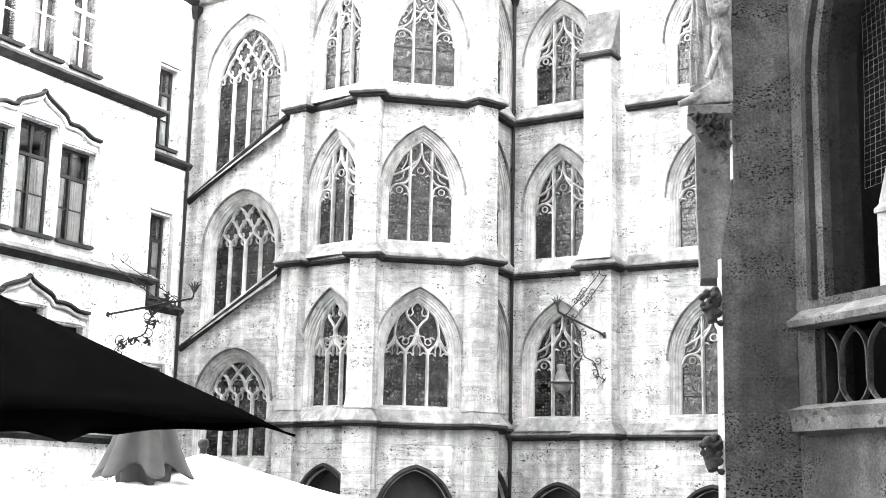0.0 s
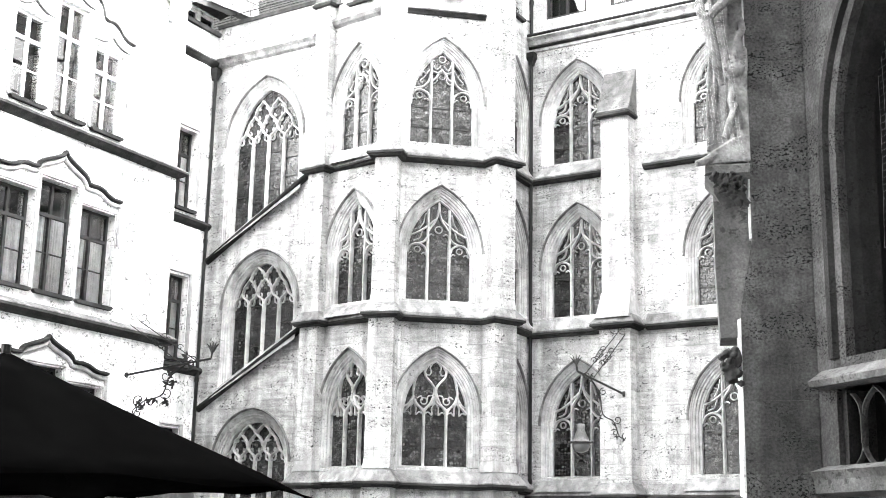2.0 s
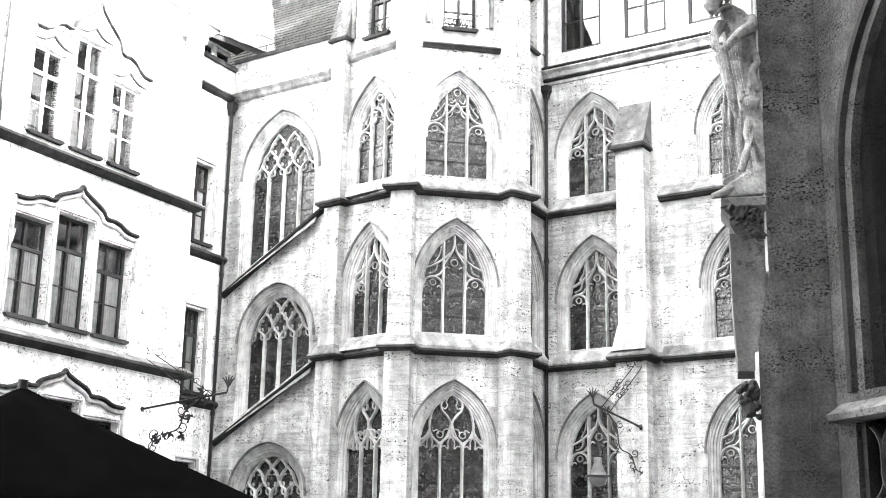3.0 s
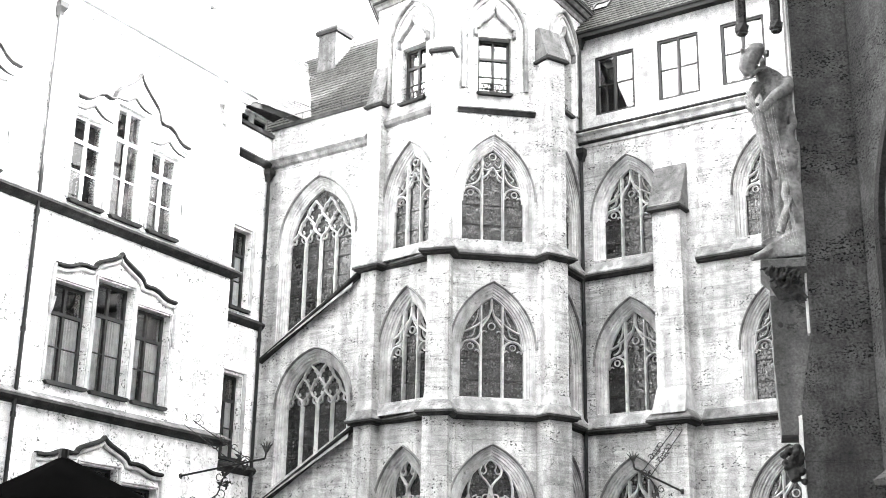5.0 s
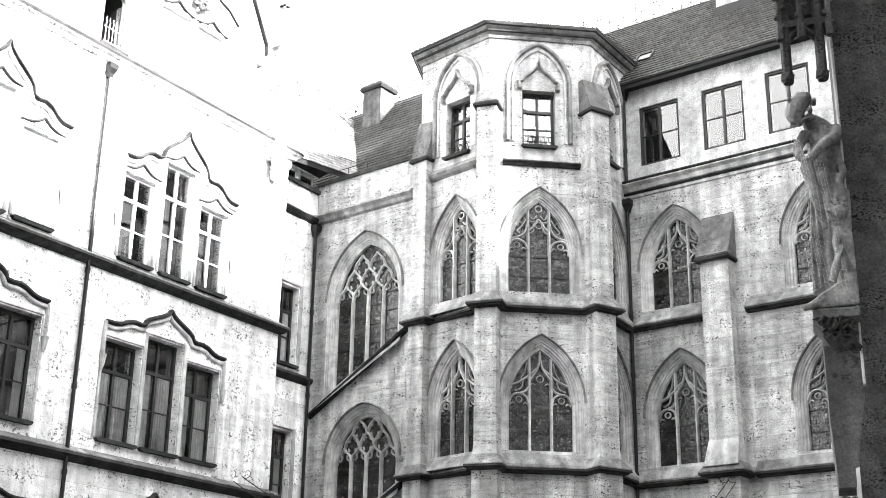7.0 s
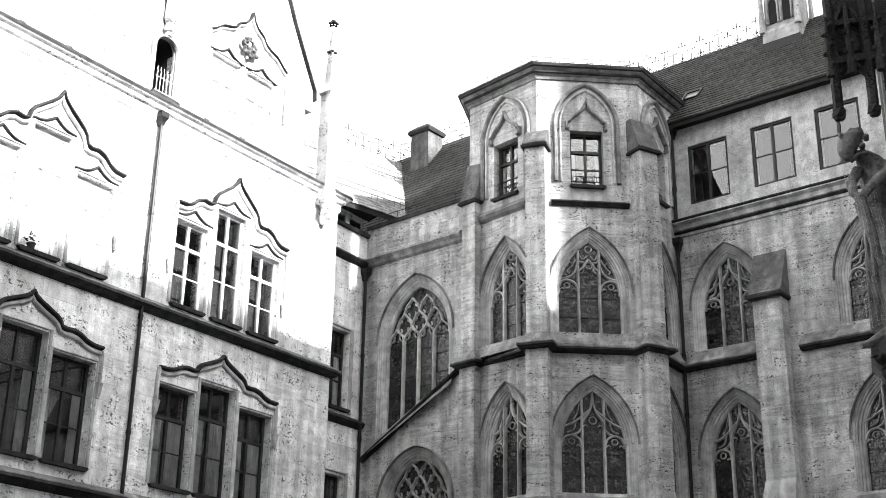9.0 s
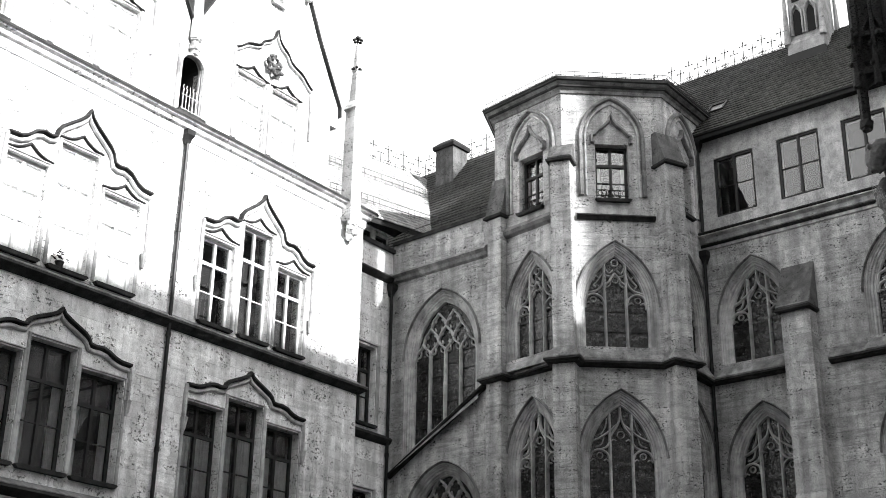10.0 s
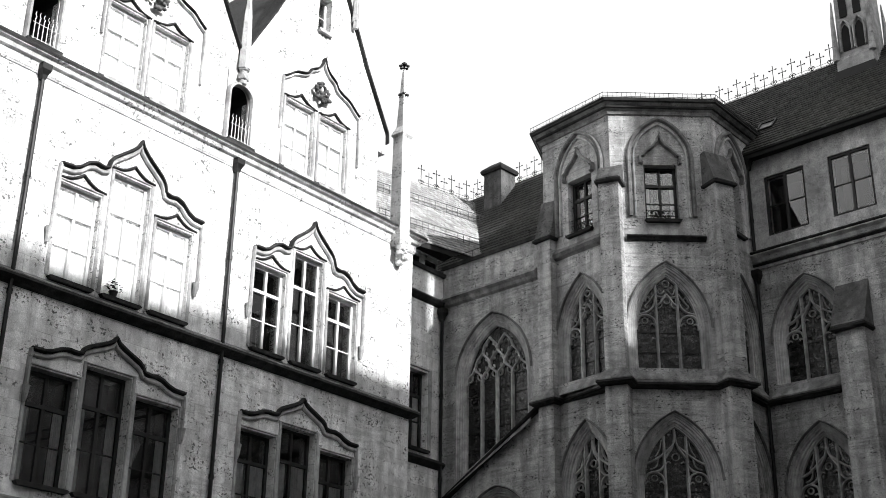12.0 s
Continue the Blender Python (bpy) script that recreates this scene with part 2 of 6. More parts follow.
def run(bm, path, profile, closed=False):
    """A moulding: a profile of (out, height) along plan points (x, y, z); outwards is to the right of the way."""
    rows, k = [], len(path)
    for i in range(k):
        p = Vector(path[i])
        d0 = Vector(path[i]) - Vector(path[i - 1]) if i or closed else None
        d1 = Vector(path[(i + 1) % k]) - Vector(path[i]) if i < k - 1 or closed else None
        n0 = Vector((d0.y, -d0.x)).normalized() if d0 else None
        n1 = Vector((d1.y, -d1.x)).normalized() if d1 else None
        if n0 is None or n1 is None:
            o = n0 or n1
        else:
            o = (n0 + n1) / max(0.35, 1 + n0.dot(n1))
        rows.append([(p.x + o.x * a, p.y + o.y * a, p.z + h) for a, h in profile])
    if closed:
        rows.append(rows[0])
    loft(bm, rows, True, not closed)


def arch(a, spring, apex, foot=0.0, n=12, slope=0.0):
    """Points of a pointed arch of half width a, from its left foot over the apex to its right foot."""
    e = max(apex - spring, a * 1.001)
    r = (a * a + e * e) / (2 * a)
    end = math.asin(min(1, e / r))
    left = [(-a + r - r * math.cos(end * i / n), spring + r * math.sin(end * i / n) * (apex - spring) / e) for i in range(n + 1)]
    right = [(-x, z) for x, z in reversed(left[:-1])]
    return [(-a, foot - slope * a)] + left + right + [(a, foot + slope * a)]


def arc(x0, z0, x1, z1, bulge, n=8):
    """A bowed line between two points; bulge is to the left of the way, as a share of its length."""
    d = Vector((x1 - x0, z1 - z0))
    nn = Vector((-d.y, d.x)) * bulge
    return [(x0 + d.x * i / n + nn.x * math.sin(math.pi * i / n), z0 + d.y * i / n + nn.y * math.sin(math.pi * i / n)) for i in range(n + 1)]


# ---- the plan ----
def face(x, y, az):
    """The frame of a wall: x along it to the right, y into it, z up."""
    return pose(x, y, 0, 0, 0, az)


def on(m, s, z=0.0, y=0.0):
    return m @ pose(s, y, z)


def plan(m, s, y=0.0):
    v = m @ Vector((s, y, 0))
    return (v.x, v.y)


GROUND = -0.7
TF, TF_LEN = face(-2.08, 34.66, 12.5), 3.10     # tower, front
TL, TL_LEN = face(-4.31, 36.40, -38.0), 2.83    # tower, towards the stair wing
TR, TR_LEN = face(0.95, 35.33, 61.0), 2.15      # tower, towards the window wing
SW, SW_LEN = face(-7.94, 38.67, -32.0), 4.28    # stair wing
RW, RW_LEN = face(1.99, 37.21, -31.0), 18.0     # window wing
RET, RET_LEN = face(-9.35, 36.02, 62.0), 3.0    # set-back end of the long facade
LF, LF_LEN = face(-8.50, 36.52, 62.0), 26.0     # long facade, runs to minus x
PI = face(2.913, 12.669, -10.0)                 # pier
BA = face(3.524, 12.562, -68.0)                 # loggia beside the pier


# ---- ground ----
bm = bmesh.new()
box(bm, -600, 600, -600, 600, GROUND - 0.5, GROUND)
tagged(part("ground", bm, PAVING), "grey granite sett paving of the courtyard", "ground", kind="structure")


# ---- gothic windows ----
REVEAL = [(0.36, -0.015), (0.33, -0.015), (0.31, 0.02), (0.27, 0.025), (0.25, 0.055), (0.19, 0.06), (0.17, 0.095), (0.10, 0.10), (0.08, 0.14), (0.02, 0.15), (0.0, 0.18), (0.0, 0.34)]


def curve(pts, n=5):
    """A smooth line through a few points."""
    p = [Vector(q) for q in pts]
    p = [p[0] * 2 - p[1]] + p + [p[-1] * 2 - p[-2]]
    out = []
    for i in range(1, len(p) - 2):
        for k in range(n):
            t = k / n
            out.append(0.5 * (2 * p[i] + (p[i + 1] - p[i - 1]) * t + (2 * p[i - 1] - 5 * p[i] + 4 * p[i + 1] - p[i + 2]) * t * t + (3 * p[i] - p[i - 1] - 3 * p[i + 1] + p[i + 2]) * t ** 3))
    return [(q.x, q.y) for q in out] + [tuple(p[-2])]


def ring(cx, cz, r, a0=0.0, a1=360.0, n=12):
    return [(cx + r * math.cos(radians(a0 + (a1 - a0) * k / n)), cz + r * math.sin(radians(a0 + (a1 - a0) * k / n))) for k in range(n + 1)]


# One half of each tracery: lines of (share of the half width, share of the height), main bars and then the finer cusps.
ROSE_MAIN = ([(0.35, 0.53), (0.55, 0.58), (0.68, 0.66), (0.66, 0.76), (0.56, 0.86), (0.37, 0.93)],
             [(0.35, 0.53), (0.14, 0.60), (0.02, 0.72), (0.14, 0.79), (0.29, 0.84), (0.33, 0.90), (0.22, 0.96)],
             [(0.68, 0.66), (0.80, 0.59), (0.93, 0.56)],
             [(0.02, 0.72), (0.0, 0.66), (-0.04, 0.62)],
             [(0.35, 0.50), (0.24, 0.56), (0.06, 0.60), (0.0, 0.66)],
             [(0.35, 0.50), (0.48, 0.56), (0.62, 0.59), (0.67, 0.66)],
             [(0.67, 0.66), (0.74, 0.59), (0.88, 0.54), (0.99, 0.50)])
ROSE_CUSP = ([(0.56, 0.64), (0.44, 0.66), (0.40, 0.62)], [(0.10, 0.67), (0.22, 0.66), (0.26, 0.62)],
             [(0.31, 0.87), (0.20, 0.86), (0.13, 0.89)], [(0.13, 0.89), (0.17, 0.93), (0.10, 0.97)],
             [(0.30, 0.50), (0.20, 0.51), (0.10, 0.485), (0.10, 0.55), (0.0, 0.60)],
             [(0.40, 0.50), (0.50, 0.51), (0.59, 0.485), (0.59, 0.55), (0.67, 0.60)],
             [(0.95, 0.50), (0.84, 0.51), (0.75, 0.485), (0.75, 0.55), (0.67, 0.60)])
LANCET_MAIN = ([(0.34, 0.48), (0.34, 0.70), (0.34, 0.90)],
               [(0.99, 0.48), (0.90, 0.55), (0.70, 0.575), (0.46, 0.54), (0.36, 0.47)],
               [(0.36, 0.77), (0.44, 0.67), (0.62, 0.61), (0.95, 0.58)],
               [(0.34, 0.67), (0.20, 0.71), (0.10, 0.76), (0.0, 0.80)],
               [(0.34, 0.78), (0.16, 0.765), (0.06, 0.77)])
LANCET_CUSP = ([(0.97, 0.465), (0.88, 0.485), (0.80, 0.47)], [(0.40, 0.465), (0.50, 0.485), (0.57, 0.47)],
               [(0.31, 0.65), (0.22, 0.66), (0.15, 0.69), (0.17, 0.74), (0.06, 0.785)],
               [(0.40, 0.80), (0.52, 0.74), (0.62, 0.70), (0.70, 0.67), (0.62, 0.645)], [(0.52, 0.74), (0.62, 0.77), (0.70, 0.72)],
               [(0.30, 0.86), (0.20, 0.80), (0.06, 0.84)])
OGEE_MAIN = ([(0.34, 0.46), (0.34, 0.68), (0.34, 0.90)],
             [(0.99, 0.46), (0.88, 0.53), (0.66, 0.555), (0.44, 0.52), (0.36, 0.45)],
             [(0.34, 0.68), (0.22, 0.735), (0.10, 0.79), (0.02, 0.87), (0.0, 0.97)],
             [(0.95, 0.63), (0.70, 0.66), (0.40, 0.72), (0.10, 0.80)],
             [(0.36, 0.62), (0.48, 0.575), (0.66, 0.555)])
OGEE_CUSP = ([(0.97, 0.44), (0.88, 0.465), (0.80, 0.45)], [(0.38, 0.44), (0.47, 0.465), (0.54, 0.45)],
             [(0.33, 0.63), (0.24, 0.655), (0.15, 0.64)], [(0.52, 0.69), (0.60, 0.61), (0.80, 0.58)], [(0.42, 0.86), (0.48, 0.77), (0.62, 0.70)])


def gothic_window(m, a, spring, apex, lights, style, label, group, slope=0.0, reveal=0.82):
    """A traceried window; m stands at the middle of its sill on the wall's face."""
    w = thing("gothic_window", m, label, "window", group)
    bm = bmesh.new()
    loft(bm, [[(x, y, z) for x, z in arch(a + o * reveal, spring, apex + o * reveal * 1.05, 0, 12, slope)] for o, y in REVEAL])
    part("stepped_surround", bm, TRIM, w)
    bm = bmesh.new()
    rows = []
    for o, y in ((0.36, 0.0), (0.365, -0.06), (0.40, -0.09), (0.43, -0.05), (0.43, 0.0)):
        rows.append([(x, y, z) for x, z in arch(a + o * reveal, spring, apex + o * reveal * 1.1, spring + 0.15)])
    loft(bm, rows)
    part("hood_moulding", bm, HOODSTONE, w, "grey weathered hood moulding")
    bm = bmesh.new()
    b = a + 0.33 * reveal
    loft(bm, [[(-b - 0.14, -0.22, -0.42 - slope * b), (b + 0.14, -0.22, -0.42 + slope * b)], [(-b - 0.02, 0.0, -0.10 - slope * b), (b + 0.02, 0.0, -0.10 + slope * b)],
              [(-a, 0.24, 0.03 - slope * a), (a, 0.24, 0.03 + slope * a)], [(-a, 0.34, -0.3 - slope * a), (a, 0.34, -0.3 + slope * a)],
              [(-b - 0.14, 0.0, -0.5 - slope * b), (b + 0.14, 0.0, -0.5 + slope * b)]])
    part("sloping_sill", bm, SILLSTONE, w)
    step, y = 2 * a / lights, 0.17
    xs = [-a + step * i for i in range(lights + 1)]
    if style != "net" and lights == 3:
        xs[1:3] = [-0.345 * a, 0.345 * a]
    head = {"rose": 0.53, "lancet": 0.90, "ogee": 0.90}.get(style, 0.0) * apex or spring + 0.12
    for i in range(1, lights):
        bm = bmesh.new()
        bar(bm, [(xs[i], slope * xs[i] - 0.02), (xs[i], head)], y - 0.02, 0.085, 0.17)
        part("mullion", bm, TRIM, w)
    edge = lambda x: spring + (apex - spring) * math.sqrt(max(0.0, 1 - (abs(x) / a) ** 1.7))
    bm = bmesh.new()
    bar(bm, arch(a - 0.015, spring, apex - 0.02, slope * 0)[1:-1], y, 0.055, 0.12)
    if style != "net":
        main, cusp = {"rose": (ROSE_MAIN, ROSE_CUSP), "lancet": (LANCET_MAIN, LANCET_CUSP), "ogee": (OGEE_MAIN, OGEE_CUSP)}[style]
        for lines, width, depth, dy in ((main, 0.062, 0.12, 0.0), (cusp, 0.036, 0.08, 0.025)):
            for line in lines:
                for sgn in (-1, 1):
                    bar(bm, [(sgn * u * a, min(v * apex, edge(u * a) + 0.03)) for u, v in curve(line)], y + dy, width, depth)
        if style == "lancet":
            bar(bm, ring(0, 0.915 * apex, 0.10), y + 0.02, 0.04, 0.09)
            for sgn in (-1, 1):
                bar(bm, ring(sgn * 0.72 * a, 0.515 * apex, 0.085), y + 0.03, 0.03, 0.07)
            bar(bm, ring(0, 0.735 * apex, 0.10), y + 0.03, 0.03, 0.07)
        if style == "ogee":
            for sgn in (-1, 1):
                bar(bm, ring(sgn * 0.67 * a, 0.497 * apex, 0.085), y + 0.03, 0.03, 0.07)
            bar(bm, ring(0, 0.70 * apex, 0.10), y + 0.03, 0.03, 0.07)
        if style == "rose":
            for sgn in (-1, 1):
                bar(bm, ring(sgn * 0.35 * a, 0.615 * apex, 0.09), y + 0.03, 0.03, 0.07)
    else:
        # branching bars: each light's ogee head runs up into a net of cusped cells
        for i in range(lights):
            c, x0, x1 = (xs[i] + xs[i + 1]) / 2, xs[i], xs[i + 1]
            tip = min(head + step * 0.62, edge(c) - 0.03)
            for sgn, xm in ((-1, x0), (1, x1)):
                bar(bm, curve([(xm, head - 0.12), (xm - sgn * step * 0.10, head + 0.10), (c + sgn * step * 0.12, head + (tip - head) * 0.62), (c, tip)]), y, 0.058, 0.12)
                bar(bm, curve([(xm - sgn * 0.04, head - 0.04), (c + sgn * step * 0.24, head - 0.02), (c + sgn * step * 0.17, head + 0.08), (c + sgn * step * 0.20, head + 0.16)]), y + 0.03, 0.034, 0.07)
        for row in range(2):
            for i in range(1, lights) if row == 0 else range(1, lights - 1):
                c = xs[i] if row == 0 else (xs[i] + xs[i + 1]) / 2
                z0 = head - 0.12 + row * step * 0.74
                z1 = min(z0 + step * 1.55, edge(c) - 0.03)
                zm = (z0 + z1) / 2 + 0.04
                if z1 < z0 + 0.3:
                    continue
                for sgn in (-1, 1):
                    side = min(step * 0.47, 0.5)
                    bar(bm, curve([(c + sgn * side, min(zm, edge(c + sgn * side))), (c + sgn * side * 0.72, min(zm + (z1 - zm) * 0.45, edge(c + sgn * side * 0.72))), (c + sgn * side * 0.16, zm + (z1 - zm) * 0.82), (c, z1)]), y, 0.058, 0.12)
                    for q in (-0.16, 0.14):
                        if zm + q + 0.1 < edge(c + sgn * side):
                            bar(bm, curve([(c + sgn * side * 0.92, zm + q), (c + sgn * side * 0.45, zm + q + 0.02), (c + sgn * side * 0.52, zm + q + 0.12)]), y + 0.03, 0.034, 0.07)
    part("tracery", bm, TRIM, w)
    yg, top = 0.27, spring
    for i in range(lights):
        bm = bmesh.new()
        prism(bm, [(xs[i], slope * xs[i] - 0.02), (xs[i + 1], slope * xs[i + 1] - 0.02), (xs[i + 1], top), (xs[i], top)], yg, yg + 0.015)
        part("leaded_pane", bm, LEADED, w)
        bm = bmesh.new()
        z = slope * (xs[i] + xs[i + 1]) / 2 + 0.50
        while z < spring + 0.2:
            box(bm, xs[i], xs[i + 1], yg - 0.025, yg - 0.002, z, z + 0.022)
            z += 0.60
        if bm.verts:
            part("saddle_bar", bm, IRON, w)
        else:
            bm.free()
    bm = bmesh.new()
    prism(bm, [p for p in arch(a, spring, apex, spring) if p[1] >= spring], yg + 0.004, yg + 0.019)
    part("head_pane", bm, LEADED, w)
    return w


def hole(s, sill, a, spring, apex, slope=0.0, reveal=0.82):
    """The opening that such a window needs in its wall."""
    o = 0.34 * reveal
    return [(s + x, sill + z) for x, z in arch(a + o, spring, apex + o * 1.05, -0.02, 12, slope)]


def wall(name, m, outer, holes, mat, label, thick=0.5):
    bm = bmesh.new()
    plate(bm, outer, holes, 0.0, thick)
    return tagged(part(name, bm, mat, m=m), label, "wall", kind="structure")


def rect(x0, x1, z0, z1):
    return [(x0, z0), (x1, z0), (x1, z1), (x0, z1)]


TIERS = ((3.83, 1.45, 2.90, "rose"), (8.40, 1.35, 2.93, "ogee"), (12.95, 1.20, 2.86, "lancet"))
TOWER_TOP = 21.0
WIN = "tall pointed stone window with tracery and dark leaded glass"


# ---- casement windows ----
def casement(m, w, h, label, group, frame_mat, cols=2, transom=0.68, rows=2, curtain=True, sill=True, deep=0.24, full=False, draw=0.12, sill_dark=False):
    """A wooden window in a square opening of the wall; m stands at the middle of its foot on the wall's face."""
    t = thing("casement_window", m, label, "window", group)
    a, f = w / 2, 0.08
    bm = bmesh.new()
    plate(bm, rect(-a, a, 0, h), [rect(-a + f, a - f, f, h - f)], deep, deep + 0.08)
    if transom:
        box(bm, -a + f, a - f, deep - 0.01, deep + 0.08, h * transom - 0.045, h * transom + 0.045)
    for i in range(1, cols):
        x = -a + w * i / cols
        box(bm, x - 0.04, x + 0.04, deep + 0.003, deep + 0.085, f, h - f)
    part("window_frame", bm, frame_mat, t)
    split = h * transom if transom else h - f
    for i in range(cols):
        x0, x1 = -a + w * i / cols + 0.03, -a + w * (i + 1) / cols - 0.03
        bm = bmesh.new()
        bm.faces.new([bm.verts.new(p) for p in ((x0, deep + 0.045, f), (x1, deep + 0.045, f), (x1, deep + 0.045, split), (x0, deep + 0.045, split))])
        part("pane", bm, glass, t)
        if transom:
            bm = bmesh.new()
            bm.faces.new([bm.verts.new(p) for p in ((x0, deep + 0.047, split), (x1, deep + 0.047, split), (x1, deep + 0.047, h - f), (x0, deep + 0.047, h - f))])
            part("pane", bm, glass, t)
        for k in range(1, rows):
            z = f + (split - f) * k / rows
            bm = bmesh.new()
            box(bm, x0, x1, deep + 0.02, deep + 0.07, z - 0.014, z + 0.014)
            part("glazing_bar", bm, frame_mat, t)
    if curtain:
        for sgn in (-1, 1):
            bm = bmesh.new()
            n = 18
            x_in, x_out = sgn * a * draw, sgn * a
            loft(bm, [[(x_in + (x_out - x_in) * i / n, deep + 0.085 + 0.015 * math.sin(i * 1.9 + sgn), z) for i in range(n + 1)] for z in (0.02, h if full else split)])
            part("curtain", bm, CURTAIN, t, "pale net curtain")
    # recess lined near-black, the unlit room's shade put into its colour
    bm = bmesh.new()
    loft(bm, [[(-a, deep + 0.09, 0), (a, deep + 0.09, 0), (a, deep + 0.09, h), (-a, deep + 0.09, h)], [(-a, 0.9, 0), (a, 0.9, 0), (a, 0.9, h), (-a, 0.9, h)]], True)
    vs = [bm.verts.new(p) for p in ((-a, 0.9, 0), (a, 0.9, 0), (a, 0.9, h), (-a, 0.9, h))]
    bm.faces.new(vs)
    part("room_recess", bm, HOLLOWSHADE, t, "near-black box painted as the room's shade behind the glass")
    if sill:
        bm = bmesh.new()
        prism(bm, [(-a + 0.02, -0.10), (a - 0.02, -0.10), (a + 0.05, -0.03), (a, 0.0), (-a, 0.0), (-a - 0.05, -0.03)], -0.13, deep)
        part("window_sill", bm, TRIM if frame_mat is WHITEFRAME and not sill_dark else COURSE, t, "weathered stone sill")
    return t


def moulding(name, pts, y, width, depth, mat, m, label):
    bm = bmesh.new()
    bar(bm, pts, y, width, depth)
    return tagged(part(name, bm, mat, m=m), label, "moulding", kind="structure")


def spiral_ring(x, z, r, y):
    return [(x + r * math.cos(k * 0.7854), y, z + r * math.sin(k * 0.7854)) for k in range(9)]


# ---- tower ----
def tower_wall(name, m, length, mid, a, tiers, top_win):
    holes = [hole(mid, z, a, s, p) for z, s, p, _ in tiers]
    holes.append([(mid + x, z) for x, z in arch(0.95, 0.9, 2.12, GROUND + 0.02)])
    if top_win:
        holes.append(rect(mid - 0.5, mid + 0.5, 17.5, 19.32))
    wall(name, m, rect(0, length, GROUND, TOWER_TOP), holes, STONE, "pale limestone ashlar wall of the polygonal tower")
    for z, s, p, style in tiers:
        gothic_window(on(m, mid, z), a, s, p, 3, style, WIN, "tower windows")
    d = thing("arched_doorway", on(m, mid, GROUND), "dark pointed doorway at the foot of the tower", "door", "courtyard doorways")
    bm = bmesh.new()
    loft(bm, [[(x, y, z - GROUND) for x, z in arch(0.95 + o, 0.9, 2.12 + o, GROUND)] for o, y in ((0.16, 0.0), (0.16, -0.09), (0.08, -0.11), (0.02, -0.03), (0.0, 0.1), (-0.02, 0.4))])
    part("door_moulding", bm, COURSE, d)
    bm = bmesh.new()
    prism(bm, [(x, z - GROUND) for x, z in arch(0.95, 0.9, 2.12, GROUND + 0.02)], 0.40, 0.46)
    part("door_leaf", bm, CASEMENT, d)
    if top_win:
        casement(on(m, mid, 17.5), 1.0, 1.82, "dark wooden casement with a drawn-back curtain high in the tower", "tower top windows", CASEMENT, rows=2, transom=0.66, draw=0.62)
        p = [(0, 20.30), (0.07, 20.08), (0.2, 19.92), (0.36, 19.80), (0.46, 19.70), (0.50, 19.62), (0.60, 19.58), (0.60, 19.36), (0.52, 19.34)]
        moulding("ogee_hood", [(mid - x, z) for x, z in reversed(p)] + [(mid + x, z) for x, z in p[1:]], -0.13, 0.10, 0.135, HOODSTONE, m, "carved ogee hood over the tower casement")
        guard_ob = thing("window_guard", on(m, mid, 17.55), "low black iron guard before a tower casement", "railing", "window guards")
        bm = bmesh.new()
        for h in (0.12, 0.30, 0.48):
            tube(bm, [(-0.48, 0.10, h), (0.48, 0.10, h)], 0.012, 4)
        part("guard_bar", bm, IRON, guard_ob)
        bm = bmesh.new()
        for k in range(7):
            tube(bm, spiral_ring(-0.36 + 0.12 * k, 0.21, 0.075, 0.10), 0.009, 4)
        part("guard_scroll", bm, IRON, guard_ob)
        outer = [(mid + x, 17.6 + z) for x, z in arch(0.95, 1.9, 3.28, 0)]
        moulding("blind_arch", outer, -0.11, 0.13, 0.113, HOODSTONE, m, "blind pointed arch round the tower casement")
        moulding("blind_arch_rib", [(mid + x, 17.6 + z) for x, z in arch(0.80, 1.9, 3.08, 0)], -0.07, 0.07, 0.073, TRIM, m, "inner rib of the blind arch")
        bm = bmesh.new()
        loft(bm, [[(mid - 1.16, -0.03, 17.02), (mid + 1.16, -0.03, 17.02)], [(mid - 0.62, -0.001, 17.36), (mid + 0.62, -0.001, 17.36)], [(mid - 0.55, 0.05, 17.36), (mid + 0.55, 0.05, 17.36)]])
        tagged(part("casement_apron", bm, TRIM, m=m), "sloping stone apron under the tower casement", "moulding", kind="structure")


tower_wall("wall_tower_front", TF, TF_LEN, 1.50, 0.90, TIERS, True)
tower_wall("wall_tower_stair_side", TL, TL_LEN, 1.56, 0.78, TIERS, True)
tower_wall("wall_tower_window_side", TR, TR_LEN + 1.2, 1.10, 0.72, TIERS, True)

# ledge under the front casement
bm = bmesh.new()
run(bm, [(0.40, 0, 16.86), (2.72, 0, 16.86)], [(-0.02, 0.13), (0.15, 0.10), (0.18, 0.05), (0.12, 0.01), (0.08, -0.03), (-0.02, -0.05)])
tagged(part("tower_ledge", bm, COURSE, m=TF), "dark projecting ledge below the tower casement", "moulding", kind="structure")

# back of the tower
p0, p1, p2, p3 = plan(TL, 0), plan(TF, 0), plan(TR, 0), plan(TR, TR_LEN + 1.2)
back = [p0, p1, p2, p3, (p3[0] - 2.2, p3[1] + 1.9), (p0[0] + 0.3, p0[1] + 3.2)]
for a, c in ((3, 4), (4, 5), (5, 0)):
    d = Vector(back[c]) - Vector(back[a])
    wall("wall_tower_back", face(back[a][0], back[a][1], math.degrees(math.atan2(d.y, d.x))), rect(0, d.length, GROUND, TOWER_TOP), [], STONE, "plain rear wall of the tower", 0.4)

